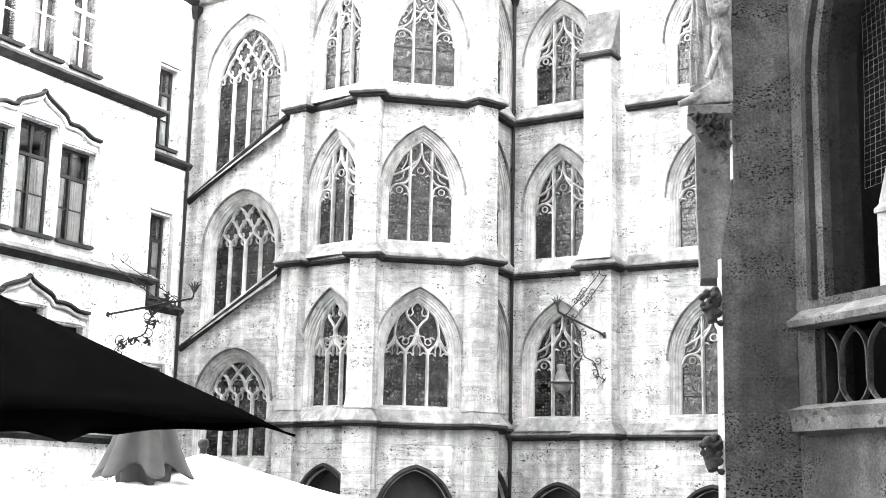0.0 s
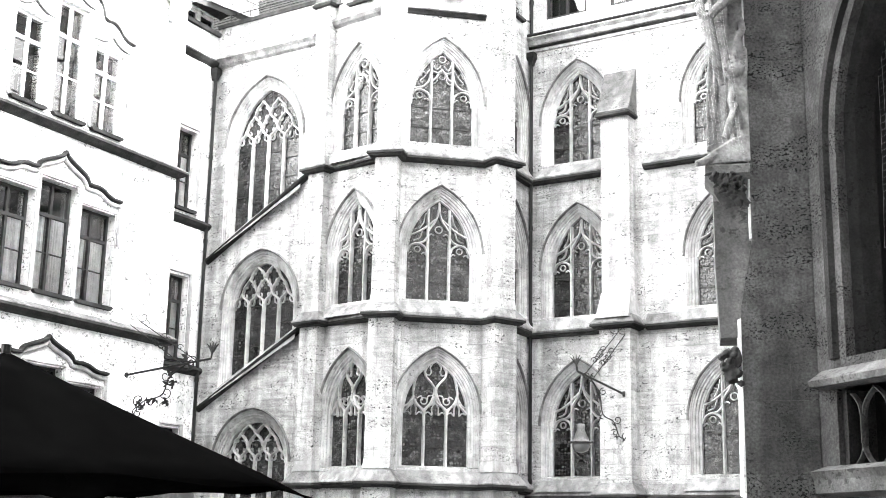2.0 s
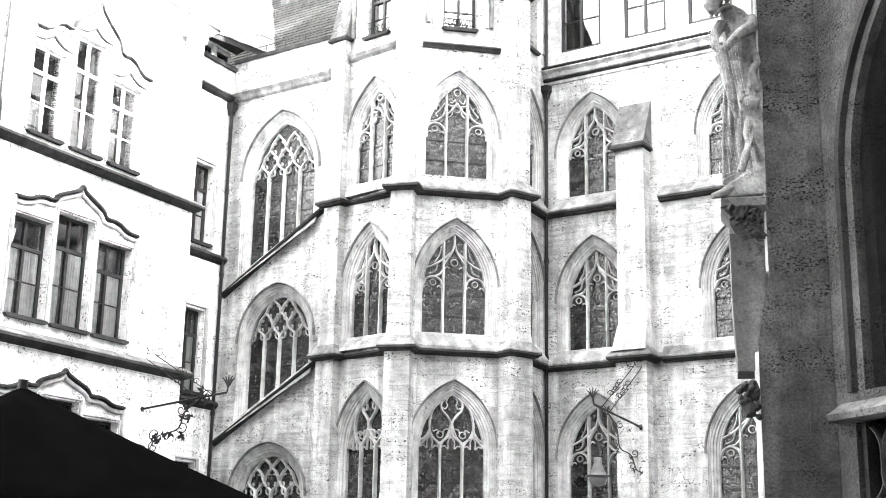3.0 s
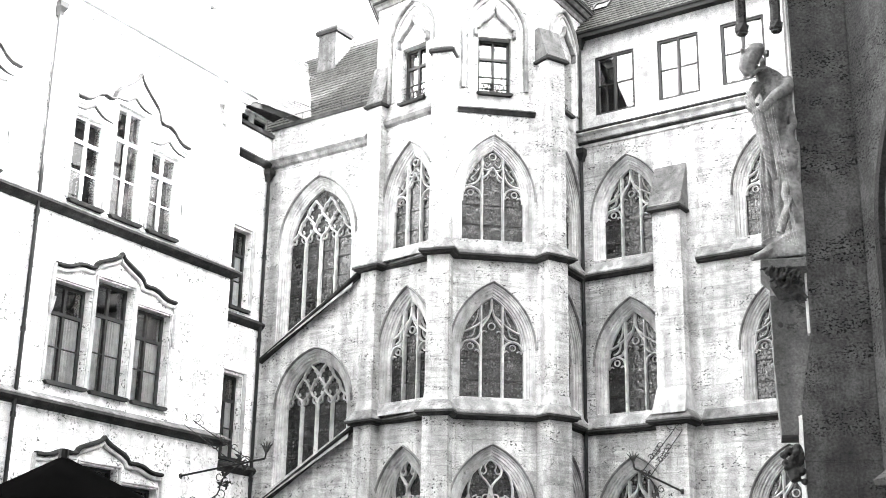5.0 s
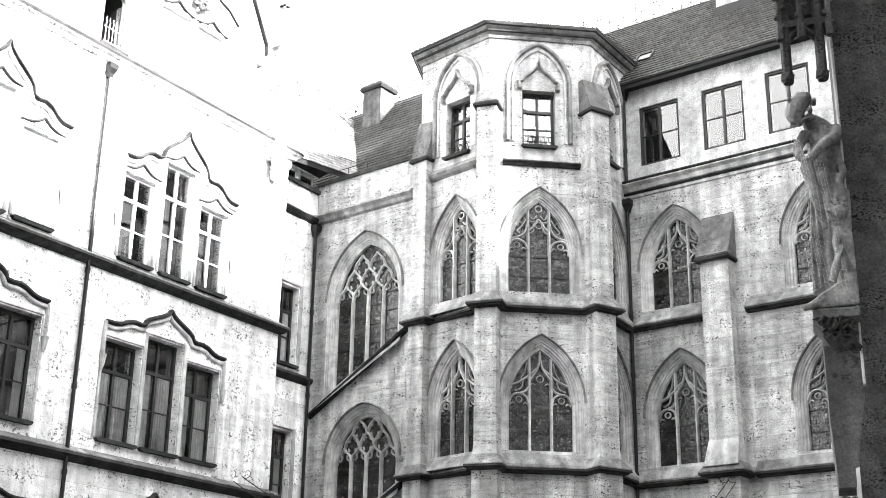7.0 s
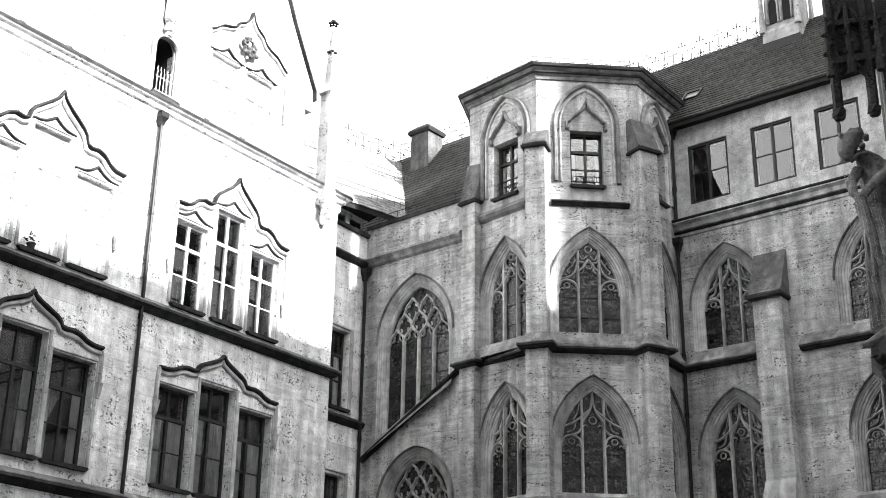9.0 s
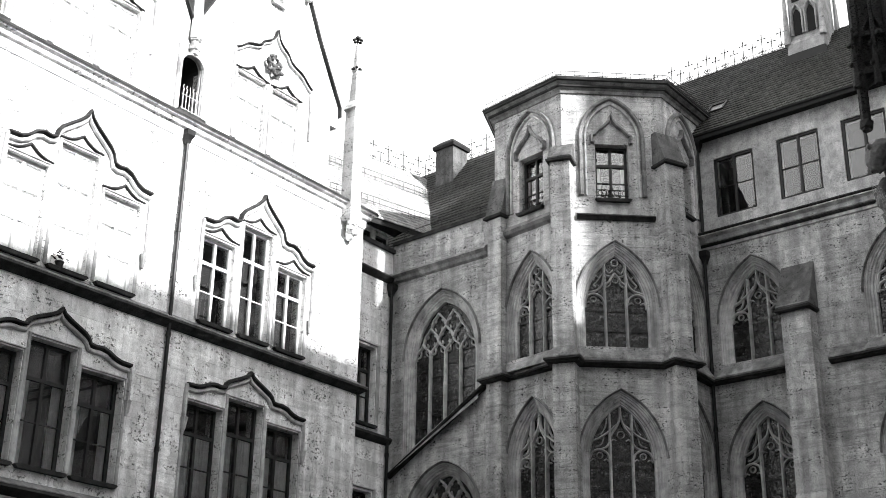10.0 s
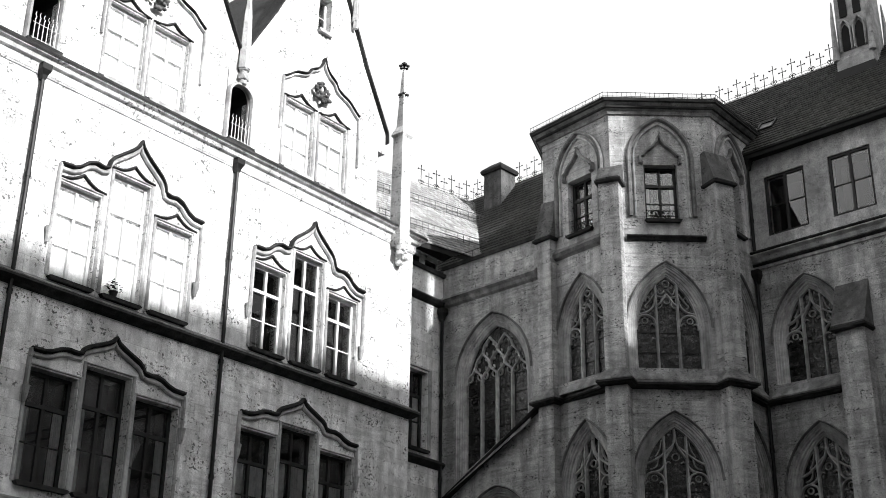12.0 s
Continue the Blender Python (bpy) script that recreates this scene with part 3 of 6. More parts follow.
# eaves cornice and low roof
ring3 = [(x, y, TOWER_TOP) for x, y in back]
bm = bmesh.new()
run(bm, ring3, [(-0.05, 0.0), (0.05, 0.0), (0.08, 0.10), (0.15, 0.14), (0.17, 0.22), (0.25, 0.28), (0.29, 0.31), (0.31, 0.40), (-0.05, 0.43)], True)
tc_ob = tagged(part("tower_cornice", bm, HOODSTONE), "moulded eaves cornice of the tower with dark edges", "cornice", kind="structure")
# thin strips in the dirt-and-shade tone trace the cornice lines
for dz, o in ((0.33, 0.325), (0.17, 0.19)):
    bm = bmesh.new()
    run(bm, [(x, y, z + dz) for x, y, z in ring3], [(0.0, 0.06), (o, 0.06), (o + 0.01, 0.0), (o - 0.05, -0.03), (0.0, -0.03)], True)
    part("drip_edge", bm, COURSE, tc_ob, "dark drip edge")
bm = bmesh.new()
cx, cy = sum(p[0] for p in back) / 6, sum(p[1] for p in back) / 6
vs = [bm.verts.new((cx + (x - cx) * 1.12, cy + (y - cy) * 1.12, TOWER_TOP + 0.41)) for x, y in back]
vt = [bm.verts.new((cx + (x - cx) * 1.12, cy + (y - cy) * 1.12, TOWER_TOP + 0.46)) for x, y in back]
apex = bm.verts.new((cx, cy, TOWER_TOP + 1.5))
bm.faces.new(vs[::-1])
for i in range(6):
    bm.faces.new((vs[i], vs[(i + 1) % 6], vt[(i + 1) % 6], vt[i]))
    bm.faces.new((vt[i], vt[(i + 1) % 6], apex))
tagged(part("tower_roof", bm, METAL), "low dark sheet metal roof of the tower", "roof", kind="structure")
guard = thing("snow_guard", pose(0, 0, 0), "thin iron snow guard along the tower eaves", "railing")
for a, c in ((0, 1), (1, 2), (2, 3)):
    A = Vector((cx + (back[a][0] - cx) * 1.11, cy + (back[a][1] - cy) * 1.11, TOWER_TOP + 0.43))
    C = Vector((cx + (back[c][0] - cx) * 1.11, cy + (back[c][1] - cy) * 1.11, TOWER_TOP + 0.43))
    bm = bmesh.new()
    for h in (0.07, 0.20):
        tube(bm, [A + Vector((0, 0, h)), C + Vector((0, 0, h))], 0.010, 4)
    k = int((C - A).length / 0.14)
    for i in range(k + 1):
        q = A.lerp(C, i / k)
        tube(bm, [q, q + Vector((0, 0, 0.22))], 0.006, 4)
    part("guard_rail", bm, IRON, guard)


# corner buttresses
def buttress(x, y, az, w, out, z1, cap, label):
    """A corner buttress with set-offs over each storey and a sloping gablet."""
    t = thing("buttress", face(x, y, az), label, "buttress", "tower buttresses")
    a = w / 2
    for i, (z0, zt, ex) in enumerate(((GROUND, 3.3, 0.10), (3.3, 7.75, 0.06), (7.75, 12.35, 0.02), (12.35, z1, 0.0))):
        bm = bmesh.new()
        e = ex
        loft(bm, [[(-a - e, 0.6, z), (-a - e, -out - e, z), (a + e, -out - e, z), (a + e, 0.6, z)] for z in (z0, zt)], True, True)
        part("shaft", bm, STONE, t)
        if i in (1, 2):
            bm = bmesh.new()
            loft(bm, [[(-a - e - 0.03, 0.5, z0 + 0.42), (-a - e - 0.03, -out - e - 0.03, z0 + 0.42), (a + e + 0.03, -out - e - 0.03, z0 + 0.42), (a + e + 0.03, 0.5, z0 + 0.42)],
                      [(-a - e - 0.002, 0.5, z0 + 0.7), (-a - e - 0.002, -out - e - 0.002, z0 + 0.7), (a + e + 0.002, -out - e - 0.002, z0 + 0.7), (a + e + 0.002, 0.5, z0 + 0.7)]], True)
            part("weathering", bm, TRIM, t)
    bm = bmesh.new()
    prism(bm, [(0.3, z1), (-out - 0.07, z1), (-out - 0.10, z1 + 0.06), (-out - 0.03, z1 + 0.12), (-0.02, z1 + cap), (0.3, z1 + cap)], -a - 0.05, a + 0.05)
    for v in bm.verts:
        v.co = Vector((v.co.y, v.co.x, v.co.z))
    part("gablet", bm, LEDGE, t, "sloping weathered cap")
    # dark strip draws the shaded underside of the cap
    bm = bmesh.new()
    run(bm, [(-a - 0.05, 0.2, z1 - 0.03), (-a - 0.05, -out - 0.07, z1 - 0.03), (a + 0.05, -out - 0.07, z1 - 0.03), (a + 0.05, 0.2, z1 - 0.03)], [(-0.06, 0.04), (0.05, 0.04), (0.04, -0.03), (-0.06, -0.05)])
    part("drip", bm, COURSE, t, "dark drip moulding")
    return t


buttress(p1[0], p1[1], -12.0, 0.60, 0.32, 18.62, 0.6, "pale stone corner buttress with a sloping cap on the tower")
buttress(p2[0] + 0.05, p2[1], 37.0, 0.66, 0.34, 18.62, 1.1, "stone corner buttress with a steep dark cap on the tower")
buttress(p0[0] + 0.2, p0[1] - 0.12, -36.0, 0.55, 0.30, 17.6, 1.4, "stone buttress between the stair wing and the tower")

# string courses round the tower, over the buttresses and on along the window wing
STRING = [(-0.02, 0.24), (0.14, 0.12), (0.20, 0.085), (0.21, 0.03), (0.15, 0.005), (0.14, -0.03), (0.06, -0.045), (-0.02, -0.06)]


TOPPED = [(-0.02, 0.43), (0.15, 0.19), (0.207, 0.115), (0.207, 0.09), (0.12, 0.10), (-0.02, 0.2)]


# paler upper slope over the dark underside, toned as the light falls
def weathered_top(owner, path, profile):
    bm = bmesh.new()
    run(bm, path, profile)
    part("weathered_top", bm, HOODSTONE, owner, "paler sloping top")


def around(x, y, az, w, out):
    m, a = face(x, y, az), w / 2
    return [plan(m, -a, 0.12), plan(m, -a, -out), plan(m, a, -out), plan(m, a, 0.12)]


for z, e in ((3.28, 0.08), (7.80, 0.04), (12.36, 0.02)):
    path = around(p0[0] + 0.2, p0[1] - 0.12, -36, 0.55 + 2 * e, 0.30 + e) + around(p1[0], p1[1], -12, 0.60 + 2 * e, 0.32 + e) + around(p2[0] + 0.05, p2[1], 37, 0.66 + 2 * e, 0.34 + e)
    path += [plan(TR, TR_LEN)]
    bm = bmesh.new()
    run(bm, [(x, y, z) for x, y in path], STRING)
    sc = tagged(part("string_course_tower", bm, COURSE), "dark string course round the tower, dirt and shade in its tone", "moulding", kind="structure")
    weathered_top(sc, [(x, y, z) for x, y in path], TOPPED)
bm = bmesh.new()
run(bm, [(*p, 16.95) for p in (p0, plan(TL, 0.6), plan(TL, TL_LEN - 0.4))], [(-0.02, 0.3), (0.12, 0.12), (0.18, 0.06), (0.12, -0.04), (-0.02, -0.12)])
tagged(part("string_course_upper", bm, HOODSTONE), "moulded ledge below the tower casements", "moulding", kind="structure")


# ---- stair wing ----
SLOPE = 0.555
stair = ((2.16, 11.56, 1.24, 2.20, 3.96), (2.30, 7.10, 1.17, 1.50, 2.88), (2.26, 2.45, 1.16, 1.55, 2.78))
holes = []
for i, (s, z, a, sp, ap) in enumerate(stair):
    holes.append(hole(s, z, a, sp, ap, SLOPE if i < 2 else 0.0, 0.8))
wall("wall_stair_wing", SW, rect(0, SW_LEN + 0.5, GROUND, 17.86), holes, STONE, "pale limestone wall of the stair wing")
for i, (s, z, a, sp, ap) in enumerate(stair):
    gothic_window(on(SW, s, z), a, sp, ap, 4, "net", "wide pointed four-light window with a sill that follows the stair" if i < 2 else "wide pointed four-light window low in the stair wing", "stair windows", SLOPE if i < 2 else 0.0, 0.8)
for x0, z0, x1, z1 in ((0.15, 10.15, 3.95, 12.36), (0.15, 5.62, 3.95, 7.78)):
    bm = bmesh.new()
    run(bm, [(x0, 0, z0), (x1, 0, z1)], [(-0.02, 0.15), (0.13, 0.08), (0.19, 0.04), (0.16, -0.03), (0.08, -0.06), (-0.02, -0.09)])
    tagged(part("sloping_string_course", bm, COURSE, m=SW), "dark string course that slopes with the stair", "moulding", kind="structure")
bm = bmesh.new()
run(bm, [(0, 0, 16.70), (SW_LEN - 0.2, 0, 16.70)], [(-0.02, 0.22), (0.20, 0.10), (0.24, 0.02), (0.14, -0.06), (0.1, -0.16), (-0.02, -0.22)])
tagged(part("stair_cornice", bm, SILLSTONE, m=SW), "grey cornice below the stair wing parapet", "cornice", kind="structure")
bm = bmesh.new()
box(bm, 0, SW_LEN + 0.1, -0.06, 0.52, 17.86, 17.98)
tagged(part("parapet_coping", bm, COURSE, m=SW), "dark coping stones on the parapet", "coping", kind="structure")


rail = thing("parapet_railing", on(SW, 0, 17.98, 0.4), "thin iron railing on the stair wing parapet", "railing")
bm = bmesh.new()
for h in (0.25, 0.5):
    tube(bm, [(0.1, 0, h), (4.2, 0, h)], 0.014, 4)
part("rail", bm, IRON, rail)
for k in range(6):
    bm = bmesh.new()
    tube(bm, [(0.1 + 0.82 * k, 0, -0.02), (0.1 + 0.82 * k, 0, 0.5)], 0.014, 4)
    part("post", bm, IRON, rail)


# ---- window wing ----
cols = (1.60, 6.06, 10.6, 14.9)
holes = []
RWT = ((3.72, 1.45, 2.95, "ogee"), (8.30, 1.40, 2.98, "ogee"), (12.93, 1.25, 2.82, "ogee"))
for c in cols:
    holes += [hole(c, z, 0.90, s, p) for z, s, p, _ in RWT]
    holes.append([(c + x, z) for x, z in arch(0.95, 0.6, 1.75, GROUND + 0.02)])
wall("wall_window_wing", RW, rect(0, RW_LEN, GROUND, 16.9), holes, STONE, "pale limestone wall of the window wing")
for c in cols[:2]:
    for z, s, p, style in RWT:
        gothic_window(on(RW, c, z), 0.90, s, p, 3, style, WIN, "window wing windows")
for c in cols[2:]:
    for z, s, p, style in RWT[:1]:
        gothic_window(on(RW, c, z), 0.90, s, p, 3, style, WIN, "window wing windows")
for c in cols:
    d = thing("arched_doorway", on(RW, c, GROUND), "dark pointed doorway in the window wing", "door", "courtyard doorways")
    bm = bmesh.new()
    loft(bm, [[(x, y, z - GROUND) for x, z in arch(0.95 + o, 0.6, 1.75 + o, GROUND)] for o, y in ((0.16, 0.0), (0.16, -0.09), (0.08, -0.11), (0.02, -0.03), (0.0, 0.1), (-0.02, 0.4))])
    part("door_moulding", bm, COURSE, d)
    bm = bmesh.new()
    prism(bm, [(x, z - GROUND) for x, z in arch(0.95, 0.6, 1.75, GROUND + 0.02)], 0.40, 0.46)
    part("door_leaf", bm, CASEMENT, d)
twin = [(0.55, 1.90), (2.68, 4.02), (4.72, 6.06), (6.8, 8.14), (8.9, 10.24)]
wall("wall_window_wing_attic", on(RW, 0, 0, 0.04), rect(0, RW_LEN, 16.9, 20.3), [rect(a, c, 17.62, 19.60) for a, c in twin], PLASTER, "plastered attic storey of the window wing", 0.4)
for a, c in twin:
    casement(on(RW, (a + c) / 2, 17.62, 0.04), c - a, 1.98, "large dark framed attic casement reflecting the sky", "attic windows", CASEMENT, transom=0, rows=2, sill=False, deep=0.05, full=True, draw=0.8)
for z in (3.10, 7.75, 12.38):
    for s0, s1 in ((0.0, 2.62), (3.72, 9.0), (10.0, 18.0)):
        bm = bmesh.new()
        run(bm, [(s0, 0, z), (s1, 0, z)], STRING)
        sc = tagged(part("string_course_wing", bm, COURSE, m=RW), "dark string course on the window wing, dirt and shade in its tone", "moulding", kind="structure")
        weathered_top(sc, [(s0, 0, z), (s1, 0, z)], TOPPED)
bm = bmesh.new()
run(bm, [(0, 0, 16.9), (RW_LEN, 0, 16.9)], [(-0.02, 0.24), (0.22, 0.20), (0.26, 0.10), (0.16, 0.02), (0.12, -0.10), (0.05, -0.13), (0.04, -0.30), (-0.02, -0.32)])
wc = tagged(part("wing_cornice", bm, TRIM, m=RW), "pale moulded cornice with dark edges below the attic", "cornice", kind="structure")
# two dark runs in the dirt-and-shade tone line the cornice
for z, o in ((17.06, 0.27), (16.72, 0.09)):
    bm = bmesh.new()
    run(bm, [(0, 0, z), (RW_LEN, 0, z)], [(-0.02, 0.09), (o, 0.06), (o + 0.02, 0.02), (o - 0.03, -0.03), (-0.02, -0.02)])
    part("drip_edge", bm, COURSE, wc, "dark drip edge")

# wall buttress of the window wing
for s in (3.0, 9.4):
    t = thing("wall_buttress", on(RW, s), "stone wall buttress with a steep dark weathered cap", "buttress", "wing buttresses")
    bm = bmesh.new()
    box(bm, -0.46, 0.46, -0.62, 0.1, GROUND, 8.0)
    part("lower_shaft", bm, STONE, t)
    bm = bmesh.new()
    loft(bm, [[(-0.50, 0.1, 8.0), (-0.50, -0.80, 8.0), (0.50, -0.80, 8.0), (0.50, 0.1, 8.0)], [(-0.44, 0.1, 8.75), (-0.44, -0.50, 8.75), (0.44, -0.50, 8.75), (0.44, 0.1, 8.75)]], True, True)
    part("weathering", bm, TRIM, t)
    bm = bmesh.new()
    box(bm, -0.43, 0.43, -0.48, 0.1, 8.75, 14.0)
    part("upper_shaft", bm, STONE, t)
    bm = bmesh.new()
    prism(bm, [(0.1, 13.98), (-0.62, 13.98), (-0.66, 14.05), (-0.58, 14.12), (-0.02, 15.45), (0.1, 15.45)], -0.5, 0.5)
    for v in bm.verts:
        v.co = Vector((v.co.y, v.co.x, v.co.z))
    part("cap", bm, LEDGE, t, "steep grey weathered cap")
    # dark strip for the shade line beneath the cap
    bm = bmesh.new()
    run(bm, [(-0.5, 0.05, 13.94), (-0.5, -0.64, 13.94), (0.5, -0.64, 13.94), (0.5, 0.05, 13.94)], [(-0.1, 0.06), (0.03, 0.06), (0.03, -0.01), (-0.05, -0.05), (-0.1, -0.05)])
    part("drip", bm, COURSE, t, "dark drip moulding under the cap")
    for z, o, w in ((3.10, 0.62, 0.46), (7.75, 0.62, 0.46)):
        bm = bmesh.new()
        run(bm, [(-w, 0.0, z), (-w, -o, z), (w, -o, z), (w, 0.0, z)], STRING)
        sc = part("string_moulding", bm, COURSE, t)
        weathered_top(sc, [(-w, 0.0, z), (-w, -o, z), (w, -o, z), (w, 0.0, z)], TOPPED)


# ---- roofs ----
def tiled_roof(name, m, length, rise, run_, z0, label, tiles_from=0.0, tiles_to=0.0, big=0.22, tile=None):
    """A roof slope: boarding with overlapping rows of plain tiles; x along the eaves, y into the building."""
    bm = bmesh.new()
    prism(bm, [(0, z0), (run_, z0 + rise), (run_, z0 + rise - 0.2), (0, z0 - 0.2)], 0, length)
    for v in bm.verts:
        v.co = Vector((v.co.y, v.co.x, v.co.z))
    roof = tagged(part(name, bm, ROOFBASE, m=m), label, "roof", kind="structure")
    slope = math.hypot(rise, run_)
    ang = math.atan2(rise, run_)
    rows = int(slope / big)
    verts, faces = [], []
    n = int((tiles_to - tiles_from) / 0.19)
    rnd = random.Random(len(name))
    for r in range(rows):
        for i in range(n):
            x0 = tiles_from + i * 0.19 + (0.095 if r % 2 else 0)
            lift = 0.02 + rnd.random() * 0.012
            pts = []
            for u, h in ((r * big - 0.03, lift + 0.022), (r * big + big, 0.012)):
                pts.append((u * math.cos(ang) - h * math.sin(ang), z0 + u * math.sin(ang) + h * math.cos(ang)))
            b0 = len(verts)
            g = 0.011
            verts += [(x0 + g, *pts[0]), (x0 + 0.19 - g, *pts[0]), (x0 + 0.19 - g, *pts[1]), (x0 + g, *pts[1]),
                      (x0 + g, pts[0][0] + 0.01, pts[0][1] - 0.03), (x0 + 0.19 - g, pts[0][0] + 0.01, pts[0][1] - 0.03)]
            faces += [(b0, b0 + 1, b0 + 2, b0 + 3), (b0 + 4, b0 + 5, b0 + 1, b0)]
    if verts:
        me = bpy.data.meshes.new("roof_tiles")
        me.from_pydata(verts, [], faces)
        me.materials.append(tile or TILE)
        ob = new("roof_tiles", me)
        ob.parent = roof
        tagged(ob, "rows of small weathered plain roof tiles", kind="stuff")
    return roof


RW_ROOF = on(RW, -6.0, 0, -0.30)
tiled_roof("roof_window_wing", RW_ROOF, 24.0, 4.6, 4.1, 20.42, "steep dark tiled roof of the window wing", 2.5, 16.0)
bm = bmesh.new()
run(bm, [(0, -0.1, 20.34), (RW_LEN, -0.1, 20.34)], [(-0.15, 0.10), (0.22, 0.10), (0.24, 0.03), (0.16, -0.04), (-0.15, -0.07)])
tagged(part("eaves_gutter", bm, METAL, m=RW), "dark eaves gutter of the window wing", "gutter", kind="structure")


def crest(m, x0, x1, z, label):
    """Wrought crosses and scrolls along a ridge."""
    x, i = x0, 0
    proto = thing("ridge_cross", on(m, x0, z), label, "roof ornament", "ridge crosses")
    bm = bmesh.new()
    tube(bm, [(0, 0, 0), (0, 0, 0.76), (0, 0, 0.77), (0, 0, 0.82)], 0.014, 4, 1.5)
    part("stem", bm, IRON, proto)
    bm = bmesh.new()
    tube(bm, [(-0.13, 0, 0.64), (0.13, 0, 0.64)], 0.013, 4)
    part("arms", bm, IRON, proto)
    for x_tip in (-0.13, 0.13):
        bm = bmesh.new()
        tube(bm, [(x_tip - 0.022, 0, 0.64), (x_tip + 0.022, 0, 0.64)], 0.03, 4)
        part("tip", bm, IRON, proto)
    for sgn in (-1, 1):
        bm = bmesh.new()
        tube(bm, [(sgn * (0.02 + 0.10 * math.sin(k * 0.55)), 0, 0.04 + 0.10 * k / 3 - (0.02 * k if k > 5 else 0)) for k in range(9)], 0.013, 4)
        part("scroll", bm, IRON, proto)
    x += 0.36
    while x < x1:
        i += 1
        c = copy_thing(proto, on(m, x, z - (0.22 if i % 2 else 0.0)))
        x += 0.36
    bm = bmesh.new()
    tube(bm, [(x0, 0, z + 0.03), (x1, 0, z + 0.03)], 0.010, 4)
    tube(bm, [(x0, 0, z + 0.13), (x1, 0, z + 0.13)], 0.008, 4)
    tagged(part("ridge_rail", bm, IRON, m=m), "thin iron rail along the ridge", "roof ornament", kind="structure")


crest(on(RW, 0, 0, 3.8), -3.5, 2.2, 25.02, "small wrought iron cross on the roof ridge")

# pinnacled ridge turret
t = thing("ridge_turret", on(RW, 2.95, 23.9, 3.1), "pale carved stone turret rising from the roof slope", "turret")
bm = bmesh.new()
loft(bm, [[(-0.55 * k, -0.55 * k, z), (0.55 * k, -0.55 * k, z), (0.55 * k, 0.55 * k, z), (-0.55 * k, 0.55 * k, z)] for k, z in ((1.15, -0.9), (1.15, 0.3), (1.0, 0.45), (0.95, 3.2), (0.3, 5.0))], True, True)
part("shaft", bm, TRIM, t)
for sx in (-1, 1):
    for sy in (-1, 1):
        bm = bmesh.new()
        tube(bm, [(sx * 0.62, sy * 0.62, 0.3), (sx * 0.62, sy * 0.62, 1.8), (sx * 0.6, sy * 0.6, 2.6)], 0.12, 6, 0.2)
        part("corner_pinnacle", bm, TRIM, t)
bm = bmesh.new()
loft(bm, [[(-0.85, -0.85, -1.0), (0.85, -0.85, -1.0), (0.85, 0.85, -1.0), (-0.85, 0.85, -1.0)], [(-0.66, -0.66, -0.1), (0.66, -0.66, -0.1), (0.66, 0.66, -0.1), (-0.66, 0.66, -0.1)]], True)
part("lead_skirt", bm, METAL, t)
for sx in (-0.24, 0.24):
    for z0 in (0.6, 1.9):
        # flat dark panel draws an opening's shade on the solid shaft
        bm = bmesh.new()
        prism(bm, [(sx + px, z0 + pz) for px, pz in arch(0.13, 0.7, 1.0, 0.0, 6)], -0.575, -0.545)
        part("blind_light", bm, HOLLOWSHADE, t, "dark panel painted as the shade of a tracery opening")
    bm = bmesh.new()
    bar(bm, [(sx + px, 0.6 + pz) for px, pz in arch(0.19, 0.7, 1.15, 0.0, 6)], -0.66, 0.07, 0.12)
    part("tracery_arch", bm, TRIM, t)
for k in range(9):
    bm = bmesh.new()
    bmesh.ops.create_icosphere(bm, subdivisions=1, radius=0.11, matrix=Matrix.Translation((-0.55 + 0.14 * k, -0.6, 3.2 + 0.12 * (k % 2))))
    part("crocket", bm, TRIM, t)

# rooflight
t = thing("rooflight", on(RW, 0.38, 21.62, 0.78) @ pose(0, 0, 0, 48.3, 0, 0), "small dark framed rooflight in the tiled slope", "rooflight")
bm = bmesh.new()
plate(bm, rect(-0.3, 0.3, 0, 0.6), [rect(-0.24, 0.24, 0.06, 0.54)], -0.1, 0.02)
for v in bm.verts:
    v.co = Vector((v.co.x, v.co.z, -v.co.y))
part("kerb", bm, METAL, t)
bm = bmesh.new()
box(bm, -0.25, 0.25, 0.05, 0.55, 0.04, 0.055)
part("pane", bm, LAMPGLASS, t, "pale rooflight pane")

# roof behind the stair wing, with its chimney
SW_ROOF = on(SW, -6.0, 0, 0.9)
tiled_roof("roof_stair_wing", SW_ROOF, 14.0, 5.4, 4.1, 17.9, "dark tiled roof behind the stair wing parapet", 0.1, 12.5)
crest(on(SW, 0, 0, 5.0), -3.0, 4.2, 23.3, "small wrought iron cross on the roof ridge")
t = thing("chimney", on(SW, -1.33, 22.0, 4.4), "square pale rendered chimney stack with a cap", "chimney")
bm = bmesh.new()
box(bm, -0.42, 0.42, -0.4, 0.4, -1.0, 1.5)
part("shaft", bm, LEDGE, t)
bm = bmesh.new()
loft(bm, [[(-0.5 * k, -0.48 * k, z), (0.5 * k, -0.48 * k, z), (0.5 * k, 0.48 * k, z), (-0.5 * k, 0.48 * k, z)] for k, z in ((1.0, 1.5), (1.06, 1.6), (1.0, 1.68), (0.5, 1.9))], True, True)
part("cap", bm, COURSE, t)


